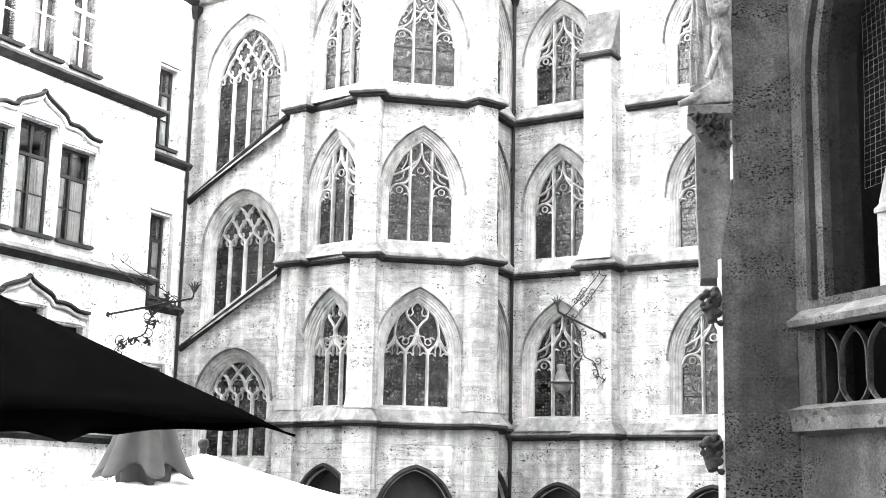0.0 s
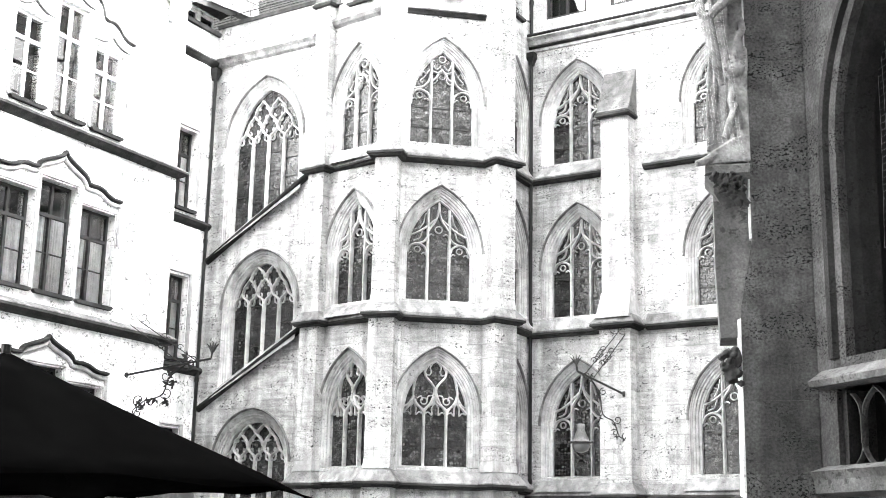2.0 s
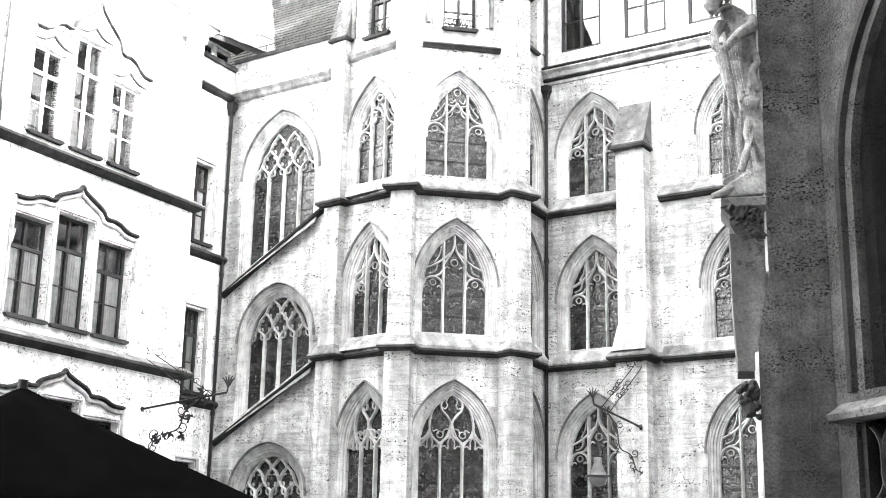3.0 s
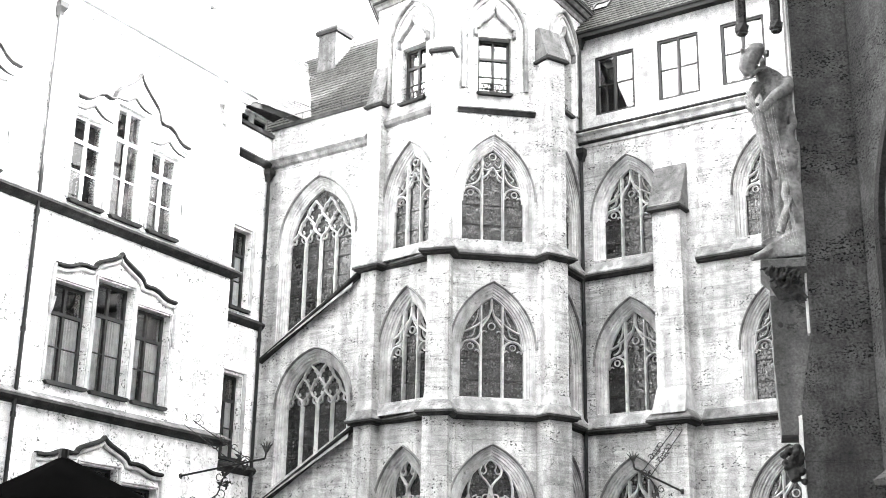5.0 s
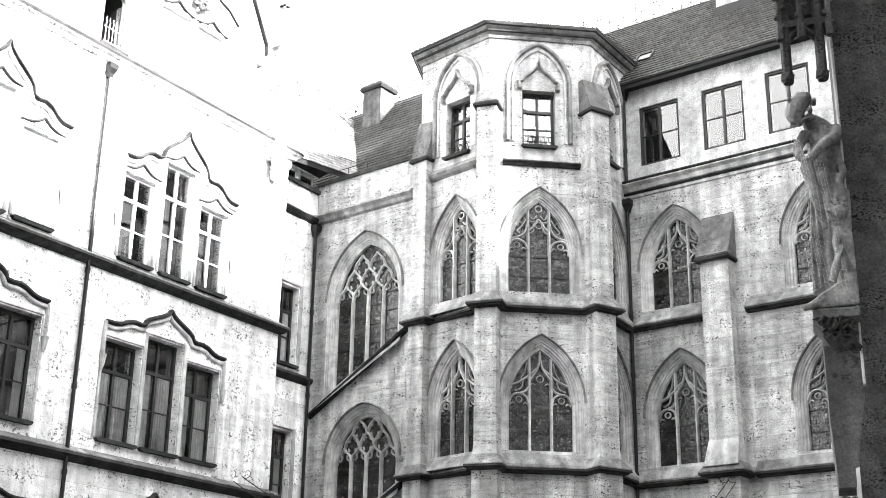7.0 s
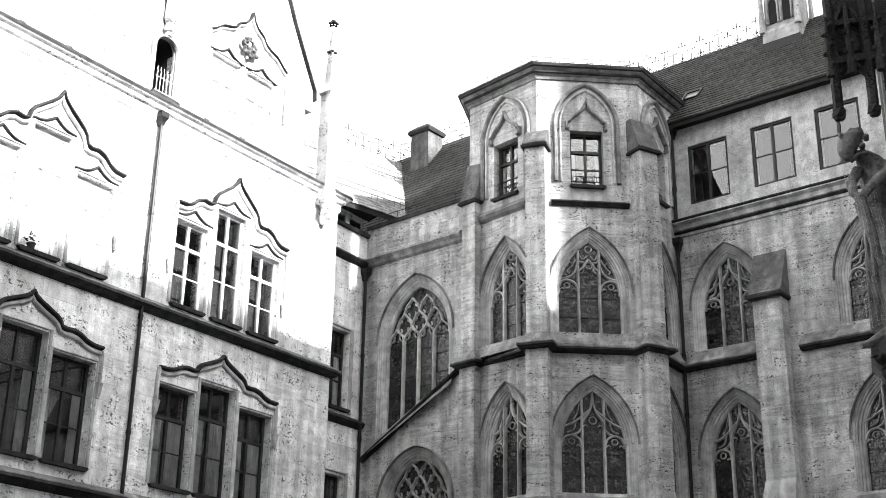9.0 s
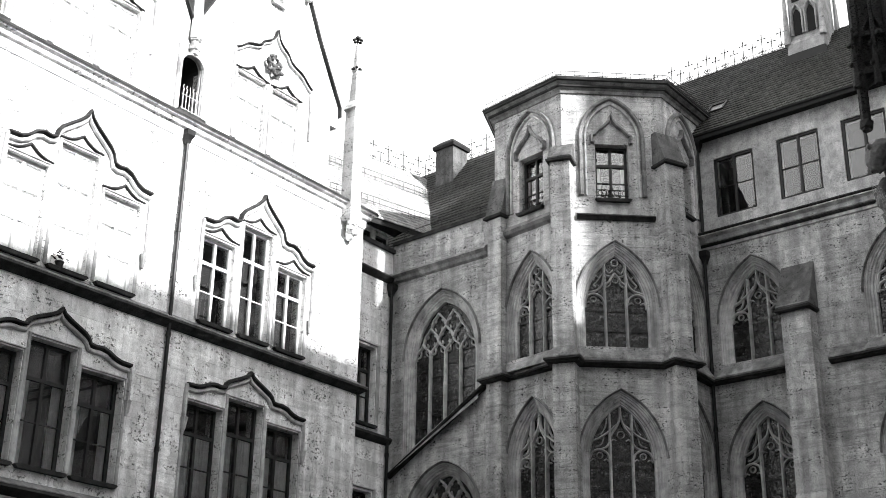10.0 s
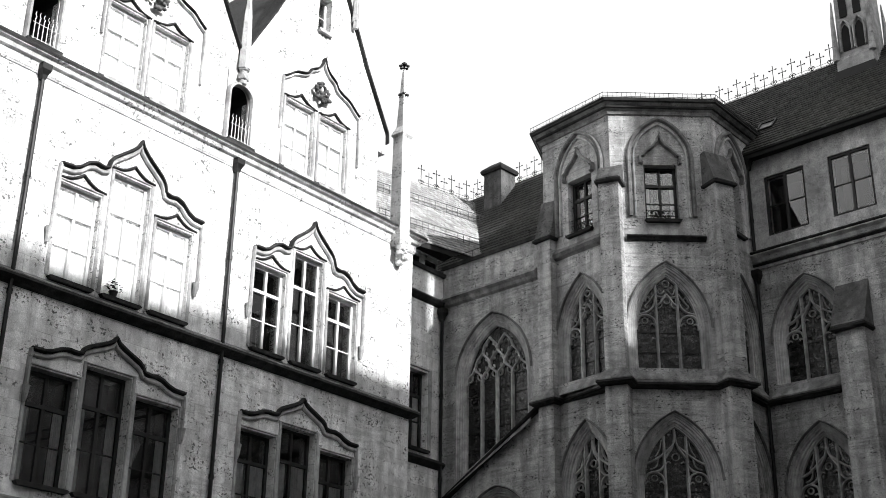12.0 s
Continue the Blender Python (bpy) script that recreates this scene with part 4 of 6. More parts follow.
# ---- set-back end of the long facade ----
rwin = ((1.82, 0.95, 7.05, 9.55), (1.82, 0.95, 11.62, 14.12), (1.82, 0.95, 2.5, 5.0))
wall("wall_return", RET, rect(0, RET_LEN, GROUND, 17.6), [rect(s - w / 2, s + w / 2, a, c) for s, w, a, c in rwin], RENDER, "narrow set-back stone wall beside the long facade", 0.5)
for s, w, a, c in rwin:
    casement(on(RET, s, a), w, c - a, "narrow dark casement in a moulded stone surround", "set-back windows", CASEMENT, rows=2, transom=0.7)
    moulding("window_surround", [(s + w / 2 + 0.1, a - 0.1), (s + w / 2 + 0.1, c + 0.1), (s - w / 2 - 0.1, c + 0.1), (s - w / 2 - 0.1, a - 0.1)], -0.06, 0.16, 0.063, TRIM, RET, "moulded stone surround of a narrow window")
for z in (6.75, 11.25, 16.6):
    bm = bmesh.new()
    run(bm, [(0, 0, z), (RET_LEN, 0, z)], [(-0.02, 0.2), (0.16, 0.1), (0.2, 0.03), (0.12, -0.06), (-0.02, -0.14)])
    tagged(part("string_course_return", bm, COURSE, m=RET), "dark string course on the set-back wall", "moulding", kind="structure")
bm = bmesh.new()
run(bm, [(0, 0, 17.6), (RET_LEN, 0, 17.6)], [(-0.3, 0.12), (0.12, 0.1), (0.1, -0.02), (-0.3, -0.05)])
tagged(part("coping_return", bm, COURSE, m=RET), "dark coping of the set-back wall", "coping", kind="structure")
bm = bmesh.new()
plate(bm, rect(-4, 3.4, 17.5, 18.55), [rect(0.2 + 0.85 * k, 0.85 + 0.85 * k, 17.75, 18.4) for k in range(4)], 0.6, 0.85)
tagged(part("wall_attic_strip", bm, RENDER, m=RET), "pale attic strip with small windows under the roof", "wall", kind="structure")
for k in range(4):
    casement(on(RET, 0.525 + 0.85 * k, 17.75, 0.6), 0.65, 0.65, "small attic window under the eaves", "attic strip windows", CASEMENT, cols=1, transom=0, rows=1, curtain=False, sill=False, deep=0.08)
bm = bmesh.new()
run(bm, [(-4, 0.35, 18.6), (3.6, 0.35, 18.6)], [(-0.15, 0.1), (0.2, 0.1), (0.22, 0.0), (-0.15, -0.08)])
tagged(part("eaves_gutter", bm, COURSE, m=RET), "eaves gutter under the bright roof slope", "gutter", kind="structure")
LFR = face(-8.79, 37.59, 48.0)
ROOF_RISE, ROOF_RUN = 4.35, 3.80
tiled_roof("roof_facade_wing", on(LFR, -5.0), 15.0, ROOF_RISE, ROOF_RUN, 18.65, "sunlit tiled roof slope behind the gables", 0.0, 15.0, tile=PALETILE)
crest(on(LFR, 0, 0, ROOF_RUN), 3.0, 8.6, 18.65 + ROOF_RISE, "small wrought iron cross on the roof ridge")
for up in (0.16, 0.60):
    t = thing("roof_snow_guard", on(LFR, -1.0, 18.65 + ROOF_RISE * up, ROOF_RUN * up - 0.12), "open metal snow guard rail across the pale roof slope", "railing", "roof snow guards")
    for h in (0.10, 0.30):
        bm = bmesh.new()
        tube(bm, [(0, 0, h), (8.5, 0, h)], 0.016, 4)
        part("rail", bm, LEDGE, t)
    for k in range(35):
        bm = bmesh.new()
        tube(bm, [(0.25 * k, 0, -0.02), (0.25 * k, 0, 0.30)], 0.012, 4)
        part("upright", bm, LEDGE, t)


# ---- long facade ----
BAYS = (-4.51, -10.80, -17.14, -23.5)
FLOORS = ((3.2, 2.5, 2.85, 3.6), (7.92, 2.58, 2.98, 3.82), (12.72, 2.44, 3.24, 4.36))
LF_END = -26.0
# half-openings of each floor: the side windows, from and to, and the middle one
SPANS = ((0.83, 2.13, 0.655), (0.83, 2.13, 0.655), (0.86, 2.03, 0.56))
holes = []
for c in BAYS:
    for (z, hs, hm, _), (i0, i1, mw) in zip(FLOORS, SPANS):
        holes += [rect(c - i1, c - i0, z, z + hs), rect(c - mw, c + mw, z, z + hm), rect(c + i0, c + i1, z, z + hs)]
wall("wall_long_facade", LF, rect(LF_END, 0, GROUND, 18.0), holes, RENDER, "pale stone wall of the long facade with triple windows", 0.5)
bm = bmesh.new()
box(bm, -0.5, 0, 0.5, 6.0, GROUND, 18.0)
tagged(part("wall_long_facade_end", bm, RENDER, m=LF), "end wall of the long facade wing", "wall", kind="structure")


def hood_line(c, z, apex, side):
    d = apex - side
    half = [(0, 0), (0.07, -0.12), (0.25, -0.24), (0.48, -0.36), (0.72, -0.49), (0.84, -0.60), (0.90, -0.74), (1.05, -0.77), (1.26, -0.75), (1.46, -0.80), (1.66, -0.92), (1.86, -0.985), (2.2, -1.0), (2.22, -1.35), (2.22, -2.25)]
    return [(c - x, z + apex + q * d) for x, q in reversed(half)] + [(c + x, z + apex + q * d) for x, q in half[1:]]


for b, c in enumerate(BAYS[:3]):
    for f, (z, hs, hm, ap) in enumerate(FLOORS):
        dark = "dark wooden casement with pale curtains in a stone opening" if f < 2 else "tall painted casement in a sunlit stone opening"
        fm = CASEMENT if f < 2 else WHITEFRAME
        i0, i1, mw = SPANS[f]
        for x0, x1, h in ((-i1, -i0, hs), (-mw, mw, hm), (i0, i1, hs)):
            casement(on(LF, c + (x0 + x1) / 2, z), x1 - x0, h, dark, "long facade windows", fm, transom=0.70, rows=2, curtain=not (f == 2 and b == 0), full=f == 2, draw=(0.02 if f == 2 else 0.2 if b == 0 else 0.5), sill_dark=True, deep=(0.26, 0.26, 0.15)[f])
            m2 = (x0 + x1) / 2
            a = (x1 - x0) / 2
            moulding("window_surround", [(c + m2 - a - 0.06, z), (c + m2 - a - 0.06, z + h + 0.06), (c + m2 + a + 0.06, z + h + 0.06), (c + m2 + a + 0.06, z)], -0.04, 0.10, 0.043, TRIM, LF, "fluted stone surround of a facade window")
            if f == 2:
                moulding("window_ogee", [(c + m2 - a - 0.1, z + h + 0.08)] + arc(c + m2 - a - 0.1, z + h + 0.10, c + m2, z + h + 0.36, -0.1, 6) + arc(c + m2, z + h + 0.36, c + m2 + a + 0.1, z + h + 0.10, -0.1, 6), -0.07, 0.07, 0.073, COURSE, LF, "small ogee moulding over a facade window")
        pts = hood_line(c + (0.08 if f == 2 else 0.02), z, ap, hs + (0.42 if f == 2 else 0.40))
        bm = bmesh.new()
        bar(bm, pts[2:-2], -0.15, 0.085 if f == 2 else 0.105, 0.153)
        hd = tagged(part("ogee_hood", bm, COURSE, m=LF), "dark ogee hood moulding that spans three windows", "hood moulding", kind="structure")
        bm = bmesh.new()
        bar(bm, [(x, q - 0.13) for x, q in pts[2:-2]], -0.09, 0.12, 0.093)
        part("lower_fillet", bm, TRIM, hd)
        for leg in (pts[:3], pts[-3:]):
            bm = bmesh.new()
            bar(bm, [(x, q - (0.07 if i == (2 if leg is pts[:3] else 0) else 0)) for i, (x, q) in enumerate(leg)], -0.10, 0.10, 0.103)
            part("hood_leg", bm, TRIM, hd, "pale fluted leg of the hood")
        for sgn in (-1, 1):
            bm = bmesh.new()
            tube(bm, [(c + sgn * 2.22, -0.09, pts[0][1] + 0.16), (c + sgn * 2.22, -0.09, pts[0][1] + 0.05), (c + sgn * 2.22, -0.08, pts[0][1] - 0.12), (c + sgn * 2.22, -0.06, pts[0][1] - 0.22)], 0.10, 8, 0.4)
            part("label_stop", bm, TRIM, hd)

FSTRING = [(-0.02, 0.22), (0.10, 0.17), (0.24, 0.12), (0.27, 0.05), (0.18, 0.0), (0.12, -0.05), (0.05, -0.08), (-0.02, -0.10)]
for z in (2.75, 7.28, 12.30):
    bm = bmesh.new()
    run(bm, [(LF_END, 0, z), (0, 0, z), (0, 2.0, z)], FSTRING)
    sc = tagged(part("string_course_facade", bm, COURSE, m=LF), "dark string course along the long facade, dirt and shade in its tone", "moulding", kind="structure")
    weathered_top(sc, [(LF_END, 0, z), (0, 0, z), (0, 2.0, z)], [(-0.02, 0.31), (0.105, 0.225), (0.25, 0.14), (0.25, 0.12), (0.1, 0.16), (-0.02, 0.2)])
bm = bmesh.new()
run(bm, [(LF_END, 0, 18.0), (0, 0, 18.0), (0, 3.0, 18.0)], [(-0.02, 0.24), (0.20, 0.20), (0.30, 0.12), (0.30, 0.04), (0.20, 0.0), (0.16, -0.10), (0.07, -0.13), (0.06, -0.34), (0.03, -0.40), (-0.02, -0.42)])
fc = tagged(part("facade_cornice", bm, RENDER, m=LF), "pale moulded cornice with a dark edge below the gables", "cornice", kind="structure")
# narrow dark run along the top of the cornice
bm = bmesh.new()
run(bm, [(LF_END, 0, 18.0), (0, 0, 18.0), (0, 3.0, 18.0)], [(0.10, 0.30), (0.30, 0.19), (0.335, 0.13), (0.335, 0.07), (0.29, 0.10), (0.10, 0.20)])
part("drip_edge", bm, COURSE, fc, "dark strip along the upper edge")

# gables
GW, GZ0, GZ1, GTOP = 3.06, 18.0, 21.3, 26.9
for gi, c in enumerate(BAYS[:3]):
    gh = [rect(c - 1.32, c - 0.16, 18.42, 20.66), rect(c + 0.12, c + 1.28, 18.42, 20.66), rect(c - 0.2, c + 0.35, 23.6, 24.9)]
    poly = [(c - 2.72, GZ0 + 0.2), (c + 2.72, GZ0 + 0.2), (c + 2.72, 20.55), (c + GW, 20.55), (c + GW, GZ1), (c + 2.0, GZ1 + 1.9), (c + 0.25, GTOP), (c - 0.25, GTOP), (c - 2.0, GZ1 + 1.9), (c - GW, GZ1), (c - GW, 20.55), (c - 2.72, 20.55)]
    wall("wall_gable", on(LF, 0, 0, 0.02), poly, gh, RENDER, "pale stepped stone gable over the long facade", 0.45)
    for x0, x1 in ((c - 1.32, c - 0.16), (c + 0.12, c + 1.28)):
        casement(on(LF, (x0 + x1) / 2, 18.42, 0.02), x1 - x0, 2.24, "pale painted casement in the gable", "gable windows", WHITEFRAME, transom=0.68, rows=2, full=True, draw=0.02, deep=0.14)
        moulding("window_surround", [(x0 - 0.06, 18.42), (x0 - 0.06, 20.72), (x1 + 0.06, 20.72), (x1 + 0.06, 18.42)], -0.03, 0.10, 0.053, TRIM, LF, "stone surround of a gable window")
        moulding("window_ogee", arc(x0 - 0.1, 20.72, (x0 + x1) / 2, 20.98, -0.1, 6) + arc((x0 + x1) / 2, 20.98, x1 + 0.1, 20.72, -0.1, 6), -0.06, 0.07, 0.083, COURSE, LF, "small ogee moulding over a gable window")
    casement(on(LF, c + 0.075, 23.6, 0.02), 0.55, 1.3, "small window at the top of the gable", "gable windows", WHITEFRAME, cols=1, transom=0, rows=2, curtain=False)
    half = [(0.0, 22.5), (0.08, 22.25), (0.25, 22.05), (0.5, 21.9), (0.62, 21.72), (0.85, 21.6), (1.15, 21.5), (1.4, 21.3), (1.62, 21.15), (1.64, 20.7), (1.64, 19.4)]
    pts = [(c - x, z) for x, z in reversed(half)] + [(c + x, z) for x, z in half[1:]]
    pts = [(x + 0.12, z + 0.15) for x, z in pts]
    moulding("gable_hood", curve(pts[2:-2], 3), -0.11, 0.055, 0.133, COURSE, LF, "ogee hood moulding over the gable windows")
    moulding("gable_hood_fillet", [(x, z - 0.10) for x, z in curve(pts[2:-2], 3)], -0.07, 0.07, 0.093, TRIM, LF, "pale fillet under the gable hood")
    for leg in (pts[:3], pts[-3:]):
        moulding("gable_hood_leg", leg, -0.07, 0.07, 0.093, TRIM, LF, "pale fluted leg of the gable hood")
    bm = bmesh.new()
    rnd = random.Random(gi)
    for k in range(70):
        q, r = rnd.random() * 6.28, 0.34 * math.sqrt(rnd.random())
        x, z = c + r * math.cos(q) * 1.1, 21.35 + r * math.sin(q)
        bmesh.ops.create_icosphere(bm, subdivisions=1, radius=0.03 + 0.045 * rnd.random(), matrix=Matrix.Translation((x, -0.08 - 0.1 * rnd.random(), z)))
    tagged(fused(part("carved_crest", bm, LEDGE, m=LF), 0.018), "carved stone crest between the gable windows", "carving")
    for sgn in (-1, 1):
        edge = [(c + sgn * (GW + 0.04), GZ1 - 0.35), (c + sgn * (GW + 0.02), GZ1), (c + sgn * 2.0, GZ1 + 1.95), (c + sgn * 0.25, GTOP + 0.05)]
        moulding("gable_coping", edge, -0.10, 0.10, 0.56, COURSE, LF, "dark coping along the gable slope")
        for k in (0.45, 0.9):
            x, z = c + sgn * (2.0 - 1.75 * k + 0.1), GZ1 + 1.9 + (GTOP - GZ1 - 1.9) * k - 0.3
            bm = bmesh.new()
            tube(bm, [(x, -0.1, z - 0.25), (x, -0.12, z - 0.1), (x, -0.12, z)], 0.09, 6)
            tube(bm, [(x, -0.1, z), (x, -0.1, z + 1.2)], 0.12, 6, 0.7)
            tagged(part("gable_pinnacle", bm, TRIM, m=LF), "slim stone pinnacle on a corbel at the gable edge", "pinnacle")
    bm = bmesh.new()
    prism(bm, [(c - GW, GZ1 - 0.1), (c + GW, GZ1 - 0.1), (c, GTOP - 0.3)], 0.5, 7.0)
    tagged(part("roof_gable", bm, GABLETILE, m=LF), "dark tiled roof behind the gable", "roof", kind="structure")

# niches with iron railings over the downpipes
for x in (-7.6, -13.96):
    t = thing("railed_niche", on(LF, x, 18.3, -0.02), "dark round-headed niche with a small iron railing", "niche", "railed niches")
    outline = [(-0.36, 0)] + [(-0.36 * math.cos(k * math.pi / 10), 1.5 + 0.40 * math.sin(k * math.pi / 10)) for k in range(11)] + [(0.36, 0)]
    bm = bmesh.new()
    bar(bm, [(px * 1.2, pz) for px, pz in outline], -0.10, 0.12, 0.16)
    part("niche_frame", bm, TRIM, t)
    bm = bmesh.new()
    plate(bm, rect(-0.46, 0.46, -0.12, 2.26), [[(px, pz + 0.01) for px, pz in outline]], 0.03, 0.30)
    part("niche_wall", bm, RENDER, t)
    # lining coloured near-black for the shade within the niche
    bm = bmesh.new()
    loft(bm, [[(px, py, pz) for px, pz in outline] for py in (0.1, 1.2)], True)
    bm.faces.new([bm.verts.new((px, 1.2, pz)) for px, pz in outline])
    part("niche_hollow", bm, HOLLOWSHADE, t, "hollow of the niche, its shade painted near-black")
    for k in range(6):
        bm = bmesh.new()
        px = -0.30 + 0.12 * k
        tube(bm, [(px, -0.13, 0.0), (px, -0.13, 0.62), (px + 0.02, -0.13, 0.68), (px - 0.02, -0.13, 0.74), (px, -0.13, 0.82)], 0.014, 5, 0.5)
        part("baluster", bm, WHITEFRAME, t)
    bm = bmesh.new()
    tube(bm, [(-0.36, -0.13, 0.10), (0.36, -0.13, 0.10)], 0.012, 4)
    part("rail", bm, WHITEFRAME, t)
    bm = bmesh.new()
    tube(bm, [(-0.36, -0.13, 0.52), (0.36, -0.13, 0.52)], 0.012, 4)
    part("rail", bm, WHITEFRAME, t)
    bm = bmesh.new()
    loft(bm, [[(px * k, -0.02 - 0.22 * k, z), (-px * k, -0.02 - 0.22 * k, z), (-px * k, 0.0, z), (px * k, 0.0, z)] for px, k, z in ((-0.5, 1.0, 0.0), (-0.5, 1.0, -0.10), (-0.36, 0.7, -0.16), (-0.2, 0.5, -0.30))], True, True)
    part("corbel", bm, COURSE, t)
    bm = bmesh.new()
    for z, r in ((1.98, 0.14), (2.14, 0.20), (2.28, 0.13), (2.44, 0.19)):
        bmesh.ops.create_icosphere(bm, subdivisions=1, radius=r, matrix=Matrix.Translation((0, -0.06, z)))
    tube(bm, [(0, -0.05, 2.4), (0, -0.05, 4.2), (0, -0.05, 5.0)], 0.20, 6, 0.25)
    part("finial", bm, TRIM, t)

# potted plant on a sunlit sill
t = thing("potted_plant", on(LF, -10.95, 12.72, 0.06), "small dark leafy plant in a pot on a window sill", "plant")
bm = bmesh.new()
loft(bm, [[(r * math.cos(k * 0.5236), r * math.sin(k * 0.5236), z) for k in range(12)] for r, z in ((0.07, 0.0), (0.10, 0.16), (0.115, 0.17), (0.115, 0.20), (0.08, 0.20))], True, True)
part("pot", bm, CASEMENT, t)
bm = bmesh.new()
rnd = random.Random(12)
for k in range(46):
    q, e, r = rnd.random() * 6.283, rnd.uniform(-0.2, 1.4), rnd.uniform(0.08, 0.26)
    c0 = Vector((r * math.cos(q) * math.cos(e), r * math.sin(q) * math.cos(e) * 0.6, 0.26 + r * math.sin(e) * 1.1))
    d = Vector((math.cos(q), math.sin(q) * 0.6, rnd.uniform(-0.5, 0.5))).normalized() * 0.06
    w = Vector((-d.y, d.x, rnd.uniform(-0.02, 0.02))) * 0.5
    bm.faces.new([bm.verts.new(c0 + p) for p in (-d, w, d, -w)])
part("foliage", bm, IRON, t, "dark leaves")

# downpipes
def downpipe(m, s, z0, z1, label, breaks):
    t = thing("downpipe", on(m, s), label, "downpipe", "downpipes")
    bm = bmesh.new()
    tube(bm, [(0, -0.12, z0), (0, -0.12, z1)], 0.052, 8)
    part("pipe", bm, METAL, t)
    for z in breaks:
        bm = bmesh.new()
        tube(bm, [(0, -0.12, z - 0.06), (0, -0.12, z + 0.06)], 0.07, 8)
        part("collar", bm, METAL, t)
    bm = bmesh.new()
    loft(bm, [[(0.09 * k, -0.12 - 0.09 * k, z), (-0.09 * k, -0.12 - 0.09 * k, z), (-0.09 * k, -0.01, z), (0.09 * k, -0.01, z)] for k, z in ((0.6, z1 - 0.05), (0.8, z1 + 0.05), (1.5, z1 + 0.18), (1.5, z1 + 0.34))], True, True)
    part("rainwater_head", bm, METAL, t)
    return t


for x in (-7.55, -13.80, -20.2):
    downpipe(LF, x, GROUND, 17.5, "dark metal downpipe on the long facade", (4.0, 6.9, 9.0, 12.0, 14.9))
downpipe(RET, 2.83, GROUND, 16.1, "dark metal downpipe in the corner by the stair wing", (4.0, 6.5, 10.8, 13.5))
downpipe(RW, 0.12, GROUND, 16.2, "dark metal downpipe in the corner beside the tower", (3.6, 8.1, 11.0, 12.8))
downpipe(RW, 0.12, 17.2, 20.0, "short dark downpipe below the attic gutter", (18.2,))

# corner pinnacle
t = thing("corner_pinnacle", on(LF, -0.86, 16.9, -0.12), "tall pale stone pinnacle on a carved corbel", "pinnacle")
bm = bmesh.new()
rnd = random.Random(5)
for k in range(12):
    bmesh.ops.create_icosphere(bm, subdivisions=1, radius=0.10 + 0.06 * rnd.random(), matrix=Matrix.Translation((rnd.uniform(-0.13, 0.13), rnd.uniform(-0.25, 0.0), 0.1 + 0.55 * k / 12)))
part("corbel", bm, RENDER, t)
bm = bmesh.new()
loft(bm, [[(-w, -w - 0.05, z), (w, -w - 0.05, z), (w, w - 0.05, z), (-w, w - 0.05, z)] for w, z in ((0.18, 0.6), (0.26, 0.75), (0.26, 0.95), (0.22, 1.0), (0.20, 4.4), (0.26, 4.5), (0.14, 4.8), (0.06, 6.6), (0.03, 7.0))], True, True)
part("shaft", bm, RENDER, t)
for z in (6.0, 7.1):
    bm = bmesh.new()
    for k in range(8):
        bmesh.ops.create_icosphere(bm, subdivisions=1, radius=0.055, matrix=Matrix.Translation((0.13 * math.cos(k * 0.785), -0.05 + 0.13 * math.sin(k * 0.785), z + 0.04 * (k % 2))))
    bmesh.ops.create_icosphere(bm, subdivisions=1, radius=0.10, matrix=Matrix.Translation((0, -0.05, z + 0.1)))
    part("finial", bm, IRON, t)


